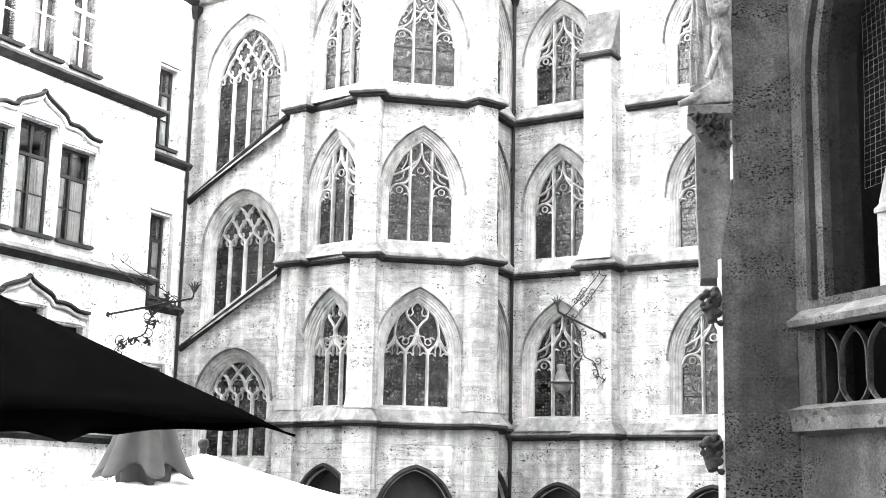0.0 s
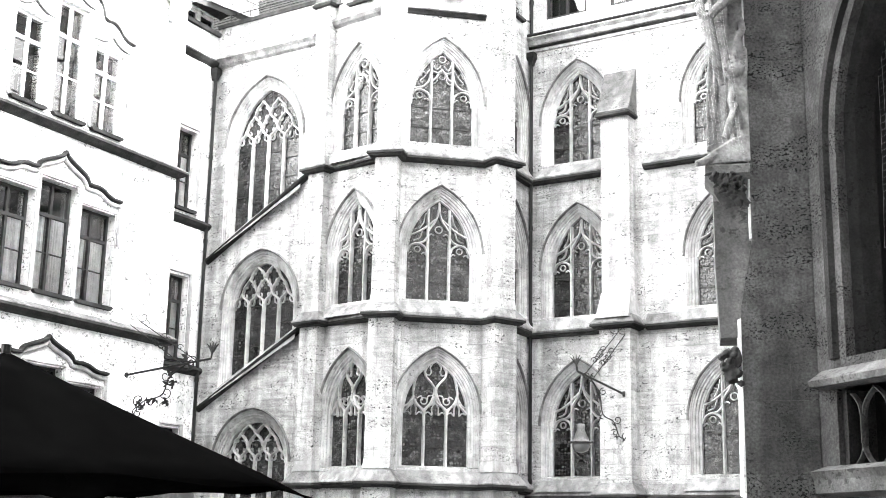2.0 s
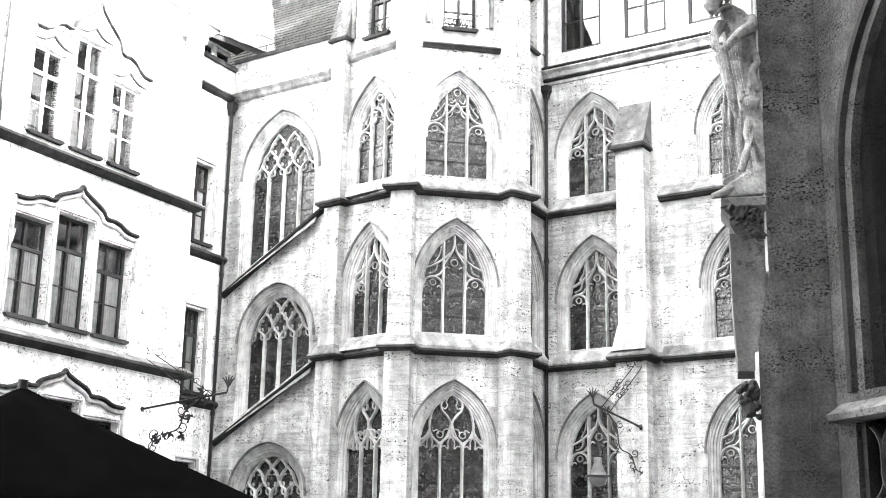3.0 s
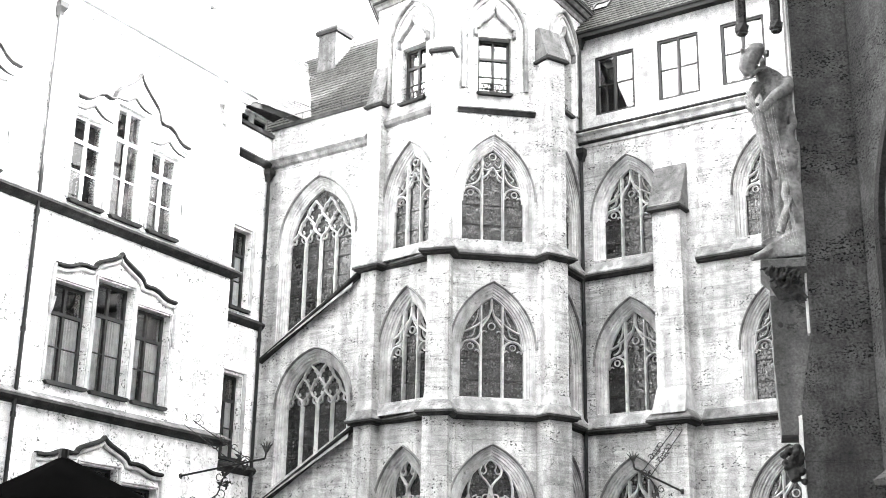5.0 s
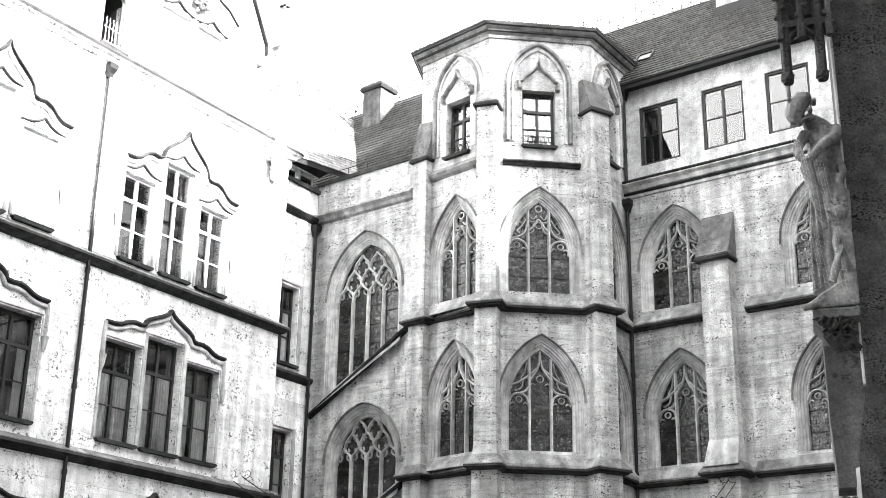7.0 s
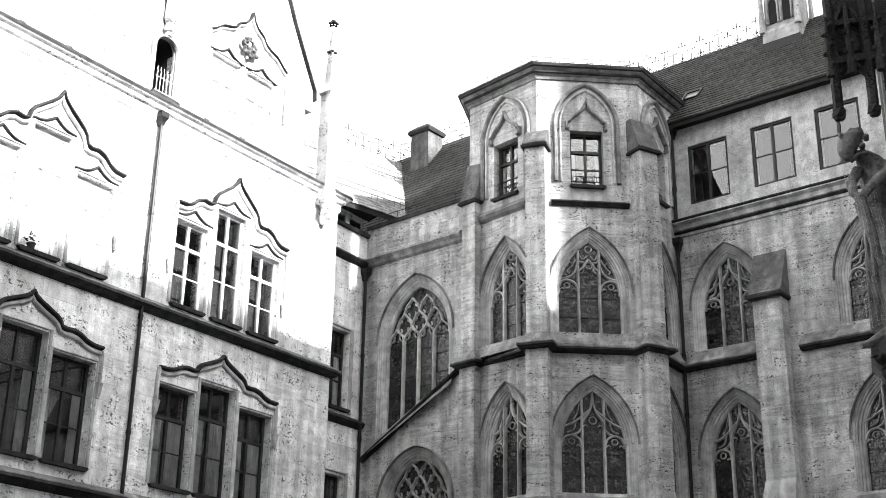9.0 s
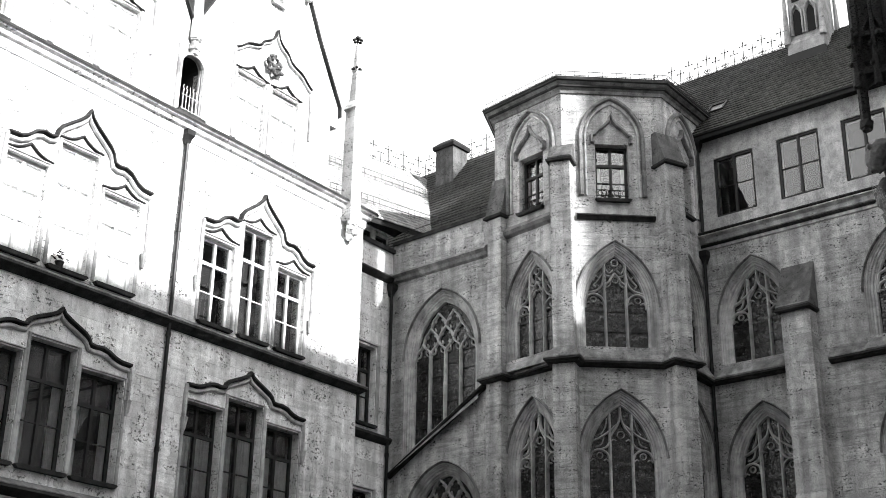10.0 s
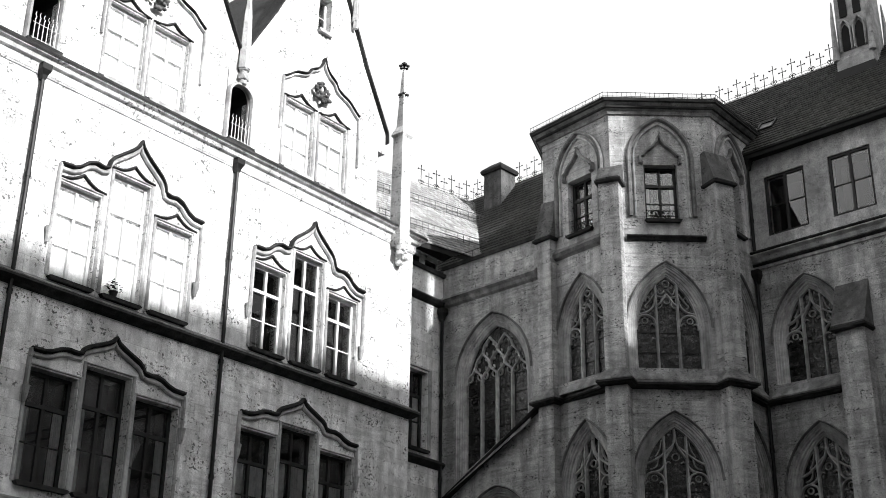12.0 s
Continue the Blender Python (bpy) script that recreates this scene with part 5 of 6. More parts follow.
# ---- pier with its statue ----
def pier():
    t = thing("pier", PI, "tall pier of pitted dark travertine blocks", "pier")
    rnd = random.Random(3)
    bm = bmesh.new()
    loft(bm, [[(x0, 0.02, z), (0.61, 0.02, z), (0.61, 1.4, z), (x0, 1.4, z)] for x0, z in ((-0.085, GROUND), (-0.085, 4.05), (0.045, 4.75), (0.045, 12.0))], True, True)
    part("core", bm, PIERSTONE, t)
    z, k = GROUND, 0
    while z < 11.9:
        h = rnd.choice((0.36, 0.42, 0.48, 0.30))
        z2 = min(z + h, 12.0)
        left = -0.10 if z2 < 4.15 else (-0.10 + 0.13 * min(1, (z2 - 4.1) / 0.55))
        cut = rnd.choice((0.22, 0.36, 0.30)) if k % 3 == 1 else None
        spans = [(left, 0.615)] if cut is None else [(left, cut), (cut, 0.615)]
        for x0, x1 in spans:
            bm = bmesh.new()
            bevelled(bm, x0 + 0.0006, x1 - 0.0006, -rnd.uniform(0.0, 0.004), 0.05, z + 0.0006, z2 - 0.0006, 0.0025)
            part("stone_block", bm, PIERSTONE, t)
        z, k = z2, k + 1
    # shaft below the statue
    bm = bmesh.new()
    loft(bm, [[(-0.33, 0.12, z), (0.03, 0.12, z), (0.03, 0.6, z), (-0.33, 0.6, z)] for z in (4.42, 5.15)], True, True)
    part("bracket_shaft", bm, LEDGE, t)
    bm = bmesh.new()
    prism(bm, [(-0.33, 4.42), (-0.30, 3.72), (-0.06, 3.72), (-0.03, 4.05), (0.04, 4.42)], 0.08, 0.6)
    part("bracket_foot", bm, LEDGE, t)
    bm = bmesh.new()
    loft(bm, [[(-0.41 + i, -0.06 + i, z), (0.04, -0.06 + i, z), (0.04, 0.5, z), (-0.41 + i, 0.5, z)] for i, z in ((0.16, 5.10), (0.08, 5.22), (0.10, 5.30), (0.0, 5.40), (0.0, 5.48), (0.02, 5.50))], True, True)
    part("console", bm, LEDGE, t, "carved stone console")
    bm = bmesh.new()
    for k in range(110):
        u, v = rnd.random(), rnd.random()
        w = 0.10 + 0.30 * v
        q = Vector((0.03 - w * (0.2 + 0.95 * u), rnd.uniform(-0.10, 0.0) * (0.5 + v), 5.06 + 0.33 * v))
        bmesh.ops.create_icosphere(bm, subdivisions=1, radius=1.0, matrix=Matrix.Translation(q) @ Matrix.Rotation(rnd.uniform(0, 6.3), 4, "Y") @ Matrix.Diagonal((rnd.uniform(0.03, 0.06), 0.025, rnd.uniform(0.012, 0.024), 1)))
    fused(part("leaf_carving", bm, COURSE, t), 0.009)
    # canopy over the statue
    bm = bmesh.new()
    for cx, top in ((-0.50, 9.3), (-0.28, 9.9), (0.02, 9.4)):
        tube(bm, [(cx, -0.08, 8.55), (cx, -0.08, 9.0), (cx, -0.06, top)], 0.05, 6, 0.3)
        for k in range(5):
            bmesh.ops.create_icosphere(bm, subdivisions=1, radius=0.035, matrix=Matrix.Translation((cx + 0.04 * (-1) ** k, -0.1, 8.7 + 0.12 * k)))
    box(bm, -0.52, 0.05, -0.06, 0.12, 8.72, 8.80)
    box(bm, -0.50, 0.05, -0.04, 0.12, 9.2, 9.26)
    for cx in (-0.46, -0.10):
        tube(bm, [(cx, -0.02, 8.05), (cx, -0.02, 8.2), (cx, 0, 10.2)], 0.055, 6)
        bmesh.ops.create_icosphere(bm, subdivisions=1, radius=0.085, matrix=Matrix.Translation((cx, -0.02, 8.12)))
    box(bm, -0.46, 0.05, 0.04, 0.5, 8.9, 11.0)
    bar(bm, arc(-0.44, 8.25, -0.28, 8.75, 0.2, 5) + arc(-0.28, 8.75, -0.12, 8.25, 0.2, 5), -0.02, 0.06, 0.1)
    bar(bm, arc(-0.44, 8.7, -0.28, 9.5, 0.1, 5) + arc(-0.28, 9.5, -0.12, 8.7, 0.1, 5), -0.04, 0.06, 0.1)
    part("canopy", bm, PIERSTONE, t, "dark carved gothic canopy")
    # pale strips added to draw the light caught on the courtyard side
    bm = bmesh.new()
    loft(bm, [[(-0.10, -0.004, z), (-0.10, 0.3, z), (-0.16 + e, 0.3, z), (-0.19 + e, 0.10, z), (-0.16 + e, 0.02, z)] for z, e in ((GROUND, 0.0), (3.9, 0.05))], True, True)
    part("dressed_edge", bm, TRIM, t, "pale strip painted for light on the pier's flank")
    bm = bmesh.new()
    loft(bm, [[(0.035, -0.004, z), (0.035, 0.3, z), (0.015, 0.3, z), (0.010, 0.05, z), (0.018, 0.0, z)] for z in (4.72, 12.0)], True, True)
    part("dressed_edge", bm, TRIM, t, "pale strip painted for light on the pier's flank")
    for gz, gx in ((3.40, -0.20), (1.95, -0.22)):
        bm = bmesh.new()
        tube(bm, [(gx + 0.16, 0.16, gz + 0.16), (gx + 0.08, 0.08, gz + 0.12), (gx, 0.0, gz + 0.04), (gx - 0.02, -0.06, gz - 0.08), (gx + 0.0, -0.09, gz - 0.15)], 0.095, 8, 0.55)
        for px, pz, r in ((-0.10, 0.10, 0.045), (-0.05, 0.14, 0.05), (0.03, 0.17, 0.05), (-0.09, 0.02, 0.04), (0.06, -0.06, 0.05), (0.08, -0.16, 0.04), (-0.04, -0.02, 0.06)):
            bmesh.ops.create_icosphere(bm, subdivisions=1, radius=r, matrix=Matrix.Translation((gx + px, -0.06, gz + pz)))
        for k in range(9):
            bmesh.ops.create_icosphere(bm, subdivisions=1, radius=rnd.uniform(0.02, 0.035), matrix=Matrix.Translation((gx + rnd.uniform(-0.1, 0.08), -0.09, gz + rnd.uniform(-0.12, 0.16))))
        fused(part("gargoyle", bm, COURSE, t, "dark carved gargoyle head"), 0.011)
    return t


pier()


def statue():
    """A draped stone figure, stooping on its console; one plain mesh."""
    bm = bmesh.new()

    def limb(pts):
        rows = []
        for (x, y, z, rx, ry) in pts:
            rows.append([(x + rx * math.cos(k * math.pi / 6), y + ry * math.sin(k * math.pi / 6) * (1 + 0.10 * math.sin(k * 2.5 + z * 4)), z) for k in range(12)])
        loft(bm, rows, True, True)

    # sloping base, long robe, stooping trunk
    prism(bm, [(-0.38, 5.50), (0.05, 5.53), (0.05, 5.80), (-0.10, 5.78), (-0.37, 5.62)], -0.04, 0.34)
    tube(bm, [(-0.30, 0.0, 5.60), (-0.42, -0.05, 5.53), (-0.50, -0.08, 5.50)], 0.055, 8, 0.6)
    limb([(-0.22, 0.17, 5.62, 0.13, 0.13), (-0.23, 0.16, 6.0, 0.13, 0.12), (-0.22, 0.16, 6.4, 0.14, 0.12), (-0.18, 0.16, 6.8, 0.15, 0.13), (-0.14, 0.15, 7.05, 0.17, 0.14), (-0.13, 0.12, 7.28, 0.19, 0.16), (-0.15, 0.08, 7.46, 0.18, 0.15), (-0.22, 0.03, 7.58, 0.13, 0.11), (-0.28, -0.01, 7.64, 0.08, 0.08)])
    # collar, bowed head with hair
    tube(bm, [(-0.40, -0.06, 7.52), (-0.32, -0.11, 7.58), (-0.22, -0.08, 7.60), (-0.14, -0.02, 7.56)], 0.022, 6)
    limb([(-0.42, -0.07, 7.55, 0.05, 0.06), (-0.43, -0.07, 7.63, 0.09, 0.09), (-0.40, -0.05, 7.73, 0.12, 0.12), (-0.36, -0.03, 7.83, 0.13, 0.12), (-0.32, -0.01, 7.91, 0.08, 0.08)])
    for k in range(16):
        bmesh.ops.create_icosphere(bm, subdivisions=1, radius=0.035, matrix=Matrix.Translation((-0.35 + 0.13 * math.cos(k * 0.9), -0.08 + 0.06 * math.sin(k * 1.7), 7.76 + 0.11 * math.sin(k * 0.9))))
    # arms brought down to a gathered cloth
    tube(bm, [(-0.02, 0.06, 7.50), (-0.03, -0.06, 7.36), (-0.16, -0.14, 7.26), (-0.24, -0.17, 7.16), (-0.34, -0.16, 7.06)], 0.075, 8, 0.6)
    tube(bm, [(-0.33, 0.02, 7.46), (-0.42, -0.05, 7.28), (-0.41, -0.12, 7.14), (-0.35, -0.15, 7.06)], 0.065, 8, 0.65)
    bmesh.ops.create_icosphere(bm, subdivisions=2, radius=0.06, matrix=Matrix.Translation((-0.35, -0.17, 7.05)))
    tube(bm, [(-0.35, -0.16, 7.02), (-0.30, -0.16, 6.75), (-0.25, -0.13, 6.5), (-0.21, -0.10, 6.33)], 0.075, 8, 0.45)
    tube(bm, [(0.02, 0.06, 7.25), (0.02, 0.02, 6.98), (-0.04, -0.02, 6.86), (0.02, 0.0, 6.66)], 0.045, 7, 0.9)
    # hanging folds of the robe
    for k in range(8):
        x = -0.36 + 0.05 * k
        tube(bm, [(x + 0.07, 0.04, 6.98), (x + 0.02 + 0.02 * math.sin(k), 0.03 - 0.04 * (k % 2), 6.45), (x, 0.02, 5.66)], 0.026, 6, 1.3)
    # a small crouching figure beside the knee
    bmesh.ops.create_icosphere(bm, subdivisions=2, radius=0.095, matrix=Matrix.Translation((-0.08, -0.05, 6.50)))
    for k in range(9):
        bmesh.ops.create_icosphere(bm, subdivisions=1, radius=0.032, matrix=Matrix.Translation((-0.08 + 0.085 * math.cos(k * 0.8), -0.09, 6.53 + 0.07 * math.sin(k * 0.8))))
    tube(bm, [(-0.07, 0.0, 6.42), (-0.02, 0.02, 6.2), (-0.01, 0.04, 5.80)], 0.085, 8, 0.9)
    tube(bm, [(-0.10, -0.03, 6.30), (-0.13, -0.10, 6.16), (-0.10, -0.14, 6.02)], 0.045, 8, 0.8)
    tube(bm, [(-0.01, 0.0, 5.90), (-0.10, -0.15, 6.08), (-0.14, -0.16, 5.92), (-0.20, -0.14, 5.74)], 0.060, 8, 0.7)
    ob = part("statue", bm, STATUE, m=PI)
    mod = ob.modifiers.new("round", "REMESH")
    mod.mode, mod.voxel_size, mod.use_smooth_shade = "VOXEL", 0.011, True
    return tagged(ob, "weathered pale stone statue standing on a carved console", "statue")


statue()

# bird netting in front of the statue
bm = bmesh.new()
rnd = random.Random(4)
P = lambda u, v: Vector((-0.41 - 0.08 * v + (0.40 - 0.10 * v) * u + 0.012 * math.sin(v * 9 + u * 4), -0.20 - 0.05 * math.sin(u * 3.1) + 0.03 * math.sin(v * 7), 5.62 + 1.75 * v + 0.05 * math.sin(u * 5 + v * 2) - 0.22 * u * v))
for i in range(10):
    u = (i + rnd.uniform(-0.3, 0.3)) / 9
    tube(bm, [P(u, k / 16) for k in range(17)], 0.0006, 3)
for k in range(36):
    v = (k + rnd.uniform(-0.3, 0.3)) / 35
    tube(bm, [P(i / 10, v) for i in range(11)], 0.0004, 3)
tagged(part("bird_net", bm, NETTING, m=PI), "fine pale bird netting hung round the statue", "net", kind="stuff")


# ---- loggia beside the pier ----
opening = [(1.55 + x, 3.45 + z) for x, z in arch(1.12, 2.1, 4.2, 0)]
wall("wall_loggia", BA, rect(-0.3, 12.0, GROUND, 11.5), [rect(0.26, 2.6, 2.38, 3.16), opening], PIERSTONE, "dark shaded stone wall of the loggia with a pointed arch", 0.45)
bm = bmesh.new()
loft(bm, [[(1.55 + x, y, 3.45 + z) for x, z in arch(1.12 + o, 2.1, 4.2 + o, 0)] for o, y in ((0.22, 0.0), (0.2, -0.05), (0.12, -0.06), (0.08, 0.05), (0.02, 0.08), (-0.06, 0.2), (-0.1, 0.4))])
tagged(part("loggia_arch_moulding", bm, LOGGIASTONE, m=BA), "moulded stone arch of the loggia, darkened for its shade", "moulding", kind="structure")
bm = bmesh.new()
prism(bm, [(-0.2, 2.38), (-0.16, 2.30), (-0.14, 2.18), (0.0, 2.14), (0.3, 2.14), (0.3, 2.40), (0.0, 2.44)], 0.06, 6.0)
for v in bm.verts:
    v.co = Vector((v.co.y, v.co.x, v.co.z))
tagged(part("parapet_ledge", bm, LEDGE, m=BA), "pale projecting stone ledge below the loggia parapet", "ledge", kind="structure")
bm = bmesh.new()
prism(bm, [(-0.16, 3.18), (-0.18, 3.24), (0.0, 3.36), (0.45, 3.36), (0.45, 3.16), (-0.02, 3.16)], 0.06, 6.0)
for v in bm.verts:
    v.co = Vector((v.co.y, v.co.x, v.co.z))
tagged(part("parapet_rail", bm, LEDGE, m=BA), "pale sloping stone rail of the loggia parapet", "ledge", kind="structure")
t = thing("parapet_tracery", on(BA, 0.26, 2.40), "slim curved stone tracery in the loggia parapet", "tracery")
for k in range(6):
    x = 0.39 * k
    bm = bmesh.new()
    bar(bm, arc(x, 0.76, x + 0.2, 0.38, 0.18) + arc(x + 0.2, 0.38, x + 0.39, 0.0, -0.18)[1:], 0.10, 0.022, 0.06)
    part("curved_bar", bm, LEDGE, t)
    bm = bmesh.new()
    bar(bm, arc(x + 0.39, 0.76, x + 0.2, 0.38, -0.18) + arc(x + 0.2, 0.38, x, 0.0, 0.18)[1:], 0.12, 0.022, 0.06)
    part("curved_bar", bm, LEDGE, t)
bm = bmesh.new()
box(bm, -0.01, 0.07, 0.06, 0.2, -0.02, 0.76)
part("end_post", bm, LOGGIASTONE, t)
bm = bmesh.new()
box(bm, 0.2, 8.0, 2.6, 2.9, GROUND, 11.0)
tagged(part("wall_loggia_back", bm, LOGGIASTONE, m=BA), "back wall inside the loggia, shade put into its stone colour", "wall", kind="structure")
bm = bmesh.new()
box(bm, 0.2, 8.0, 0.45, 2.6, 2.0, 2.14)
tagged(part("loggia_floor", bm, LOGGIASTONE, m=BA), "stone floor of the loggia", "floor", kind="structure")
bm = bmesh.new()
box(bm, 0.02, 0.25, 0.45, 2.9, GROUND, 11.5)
# far end wall, unseen, added to keep light out of the loggia
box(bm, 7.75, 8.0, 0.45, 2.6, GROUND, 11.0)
tagged(part("wall_loggia_end", bm, LOGGIASTONE, m=BA), "shade-toned end walls of the loggia, the far one added to block light", "wall", kind="structure")
bm = bmesh.new()
box(bm, 0.0, 12.0, 0.0, 6.0, 11.5, 11.7)
tagged(part("loggia_roof", bm, METAL, m=BA), "flat roof over the loggia", "roof", kind="structure")


# net across the loggia arch, and the slim pinnacle that stands in it
bm = bmesh.new()
N = lambda u, v: Vector((0.50 + 2.1 * u, 0.47 + 0.05 * math.sin(u * 5 + v * 3), 4.55 + 3.2 * v + 0.03 * math.sin(u * 9)))
for i in range(31):
    tube(bm, [N(i / 30, k / 8) for k in range(9)], 0.0012, 3)
for k in range(46):
    tube(bm, [N(i / 8, k / 45) for i in range(9)], 0.0012, 3)
tagged(part("bird_net", bm, NETTING, m=BA), "coarse pale bird net hung across the loggia arch", "net", kind="stuff")
t = thing("stone_pinnacle", on(BA, 1.16, 3.36, 0.22), "slim pale stone pinnacle on the loggia parapet", "pinnacle")
bm = bmesh.new()
loft(bm, [[(-w, -w, z), (w, -w, z), (w, w, z), (-w, w, z)] for w, z in ((0.12, 0.0), (0.12, 0.06), (0.10, 0.09), (0.10, 0.80))], True, True)
part("shaft", bm, SILLSTONE, t)
bm = bmesh.new()
loft(bm, [[(-w, -w, z), (w, -w, z), (w, w, z), (-w, w, z)] for w, z in ((0.12, 0.80), (0.12, 0.84), (0.09, 0.88), (0.015, 1.35))], True, True)
part("spire", bm, SILLSTONE, t)


# ---- parasols ----
def parasol(m, half, rim, top, mat, label, valance=0.22, knob=True):
    """A square market parasol: canopy, valance, ribs, pole and foot."""
    t = thing("market_parasol", m, label, "parasol", "courtyard parasols")
    n, rows = 8, []
    for r in range(7):
        k = r / 6
        row = []
        for side in range(4):
            for i in range(n):
                u = -1 + 2 * i / n
                x, y = ((u, -1), (1, u), (-u, 1), (-1, -u))[side]
                sag = 0.10 * math.sin(math.pi * k) + 0.05 * k * (1 - abs(u))
                row.append((x * half * k, y * half * k, top + (rim - top) * k - sag * 0.6 - 0.12 * k ** 4 * abs(u) ** 8))
        rows.append(row)
    bm = bmesh.new()
    loft(bm, rows[1:], True)
    vs = bm.verts.new((0, 0, top))
    bm.verts.ensure_lookup_table()
    first = [bm.verts[i] for i in range(4 * n)]
    for i in range(4 * n):
        bm.faces.new((first[i], first[(i + 1) % (4 * n)], vs))
    c = smooth(part("canopy", bm, mat, t))
    c.modifiers.new("cloth", "SOLIDIFY").thickness = 0.006
    bm = bmesh.new()
    last = rows[-1]
    loft(bm, [last, [(x * 1.002, y * 1.002, z - valance + 0.03 * math.cos(i * 1.57)) for i, (x, y, z) in enumerate(last)]], True)
    v = part("valance", bm, mat, t)
    v.modifiers.new("cloth", "SOLIDIFY").thickness = 0.006
    for sx in (-1, 1):
        for sy in (-1, 1):
            bm = bmesh.new()
            tube(bm, [(0, 0, top - 0.08), (sx * half * 0.5, sy * half * 0.5, (rim + top) / 2 - 0.14), (sx * half * 0.80, sy * half * 0.80, top + (rim - top) * 0.8 - 0.15)], 0.014, 6)
            part("rib", bm, BLACKCLOTH if mat is BLACKCLOTH else METAL, t)
    bm = bmesh.new()
    tube(bm, [(0, 0, GROUND), (0, 0, top + 0.05)], 0.04, 10)
    part("pole", bm, METAL, t)
    bm = bmesh.new()
    bevelled(bm, -0.45, 0.45, -0.45, 0.45, GROUND, GROUND + 0.14, 0.03)
    part("foot", bm, METAL, t)
    if knob:
        bm = bmesh.new()
        bmesh.ops.create_uvsphere(bm, u_segments=12, v_segments=8, radius=0.065, matrix=Matrix.Translation((0, 0, top + 0.10)))
        part("finial", bm, IRON, t, "glossy black ball")
    return t


parasol(pose(-3.50, 9.85, 0, 0, 0, 45), 1.72, 2.05, 3.02, BLACKCLOTH, "large open black parasol over the courtyard tables", 0.02, False)
parasol(pose(-2.62, 14.6, 0, 0, 0, 20), 2.1, 1.32, 1.92, WHITECLOTH, "open white parasol in the sun", 0.2)
parasol(pose(-5.6, 15.2, 0, 0, 0, 20), 2.0, 1.30, 1.78, WHITECLOTH, "open white parasol in the sun", 0.2)


def folded_parasol(m):
    t = thing("folded_parasol", m, "closed beige parasol hanging in soft folds from its pole", "parasol", "courtyard parasols")
    bm = bmesh.new()
    rows = []
    for z, r, f in ((2.62, 0.05, 0.0), (2.45, 0.15, 0.08), (2.2, 0.25, 0.16), (2.0, 0.32, 0.20), (1.83, 0.38, 0.24), (1.73, 0.42, 0.26), (1.70, 0.435, 0.26), (1.69, 0.42, 0.26), (1.74, 0.38, 0.25), (1.86, 0.30, 0.2), (1.88, 0.24, 0.2), (1.7, 0.25, 0.20), (1.2, 0.21, 0.25), (0.4, 0.16, 0.3)):
        rows.append([])
        for q in range(84):
            fold = math.cos(q * 6 * math.pi / 42 + 0.6 + 0.5 * math.sin(q * math.pi / 42))
            fold = math.copysign(abs(fold) ** 0.6, fold)
            rr = r * (1 + f * fold)
            rows[-1].append((rr * math.cos(q * math.pi / 42), rr * math.sin(q * math.pi / 42), z - (0.30 * f * fold if z > 1.6 and r > 0.26 else 0)))
    loft(bm, rows, True, True)
    smooth(part("folded_cloth", bm, GREYCLOTH, t))
    bm = bmesh.new()
    tube(bm, [(0, 0, GROUND), (0, 0, 2.75)], 0.035, 10)
    part("pole", bm, METAL, t)
    bm = bmesh.new()
    bevelled(bm, -0.4, 0.4, -0.4, 0.4, GROUND, GROUND + 0.14, 0.03)
    part("foot", bm, METAL, t)
    return t


folded_parasol(pose(-3.05, 13.6, 0))


# ---- wrought iron brackets ----
def spiral(cx, cz, r, turns, start, y=0.0, n=22, sgn=1):
    return [(cx + r * (1 - 0.75 * k / n) * math.cos(start + sgn * turns * 6.283 * k / n), y, cz + r * (1 - 0.75 * k / n) * math.sin(start + sgn * turns * 6.283 * k / n)) for k in range(n + 1)]


def curve3(pts):
    return [(x, 0.0, z) for x, z in curve([(p[0], p[2]) for p in pts])]


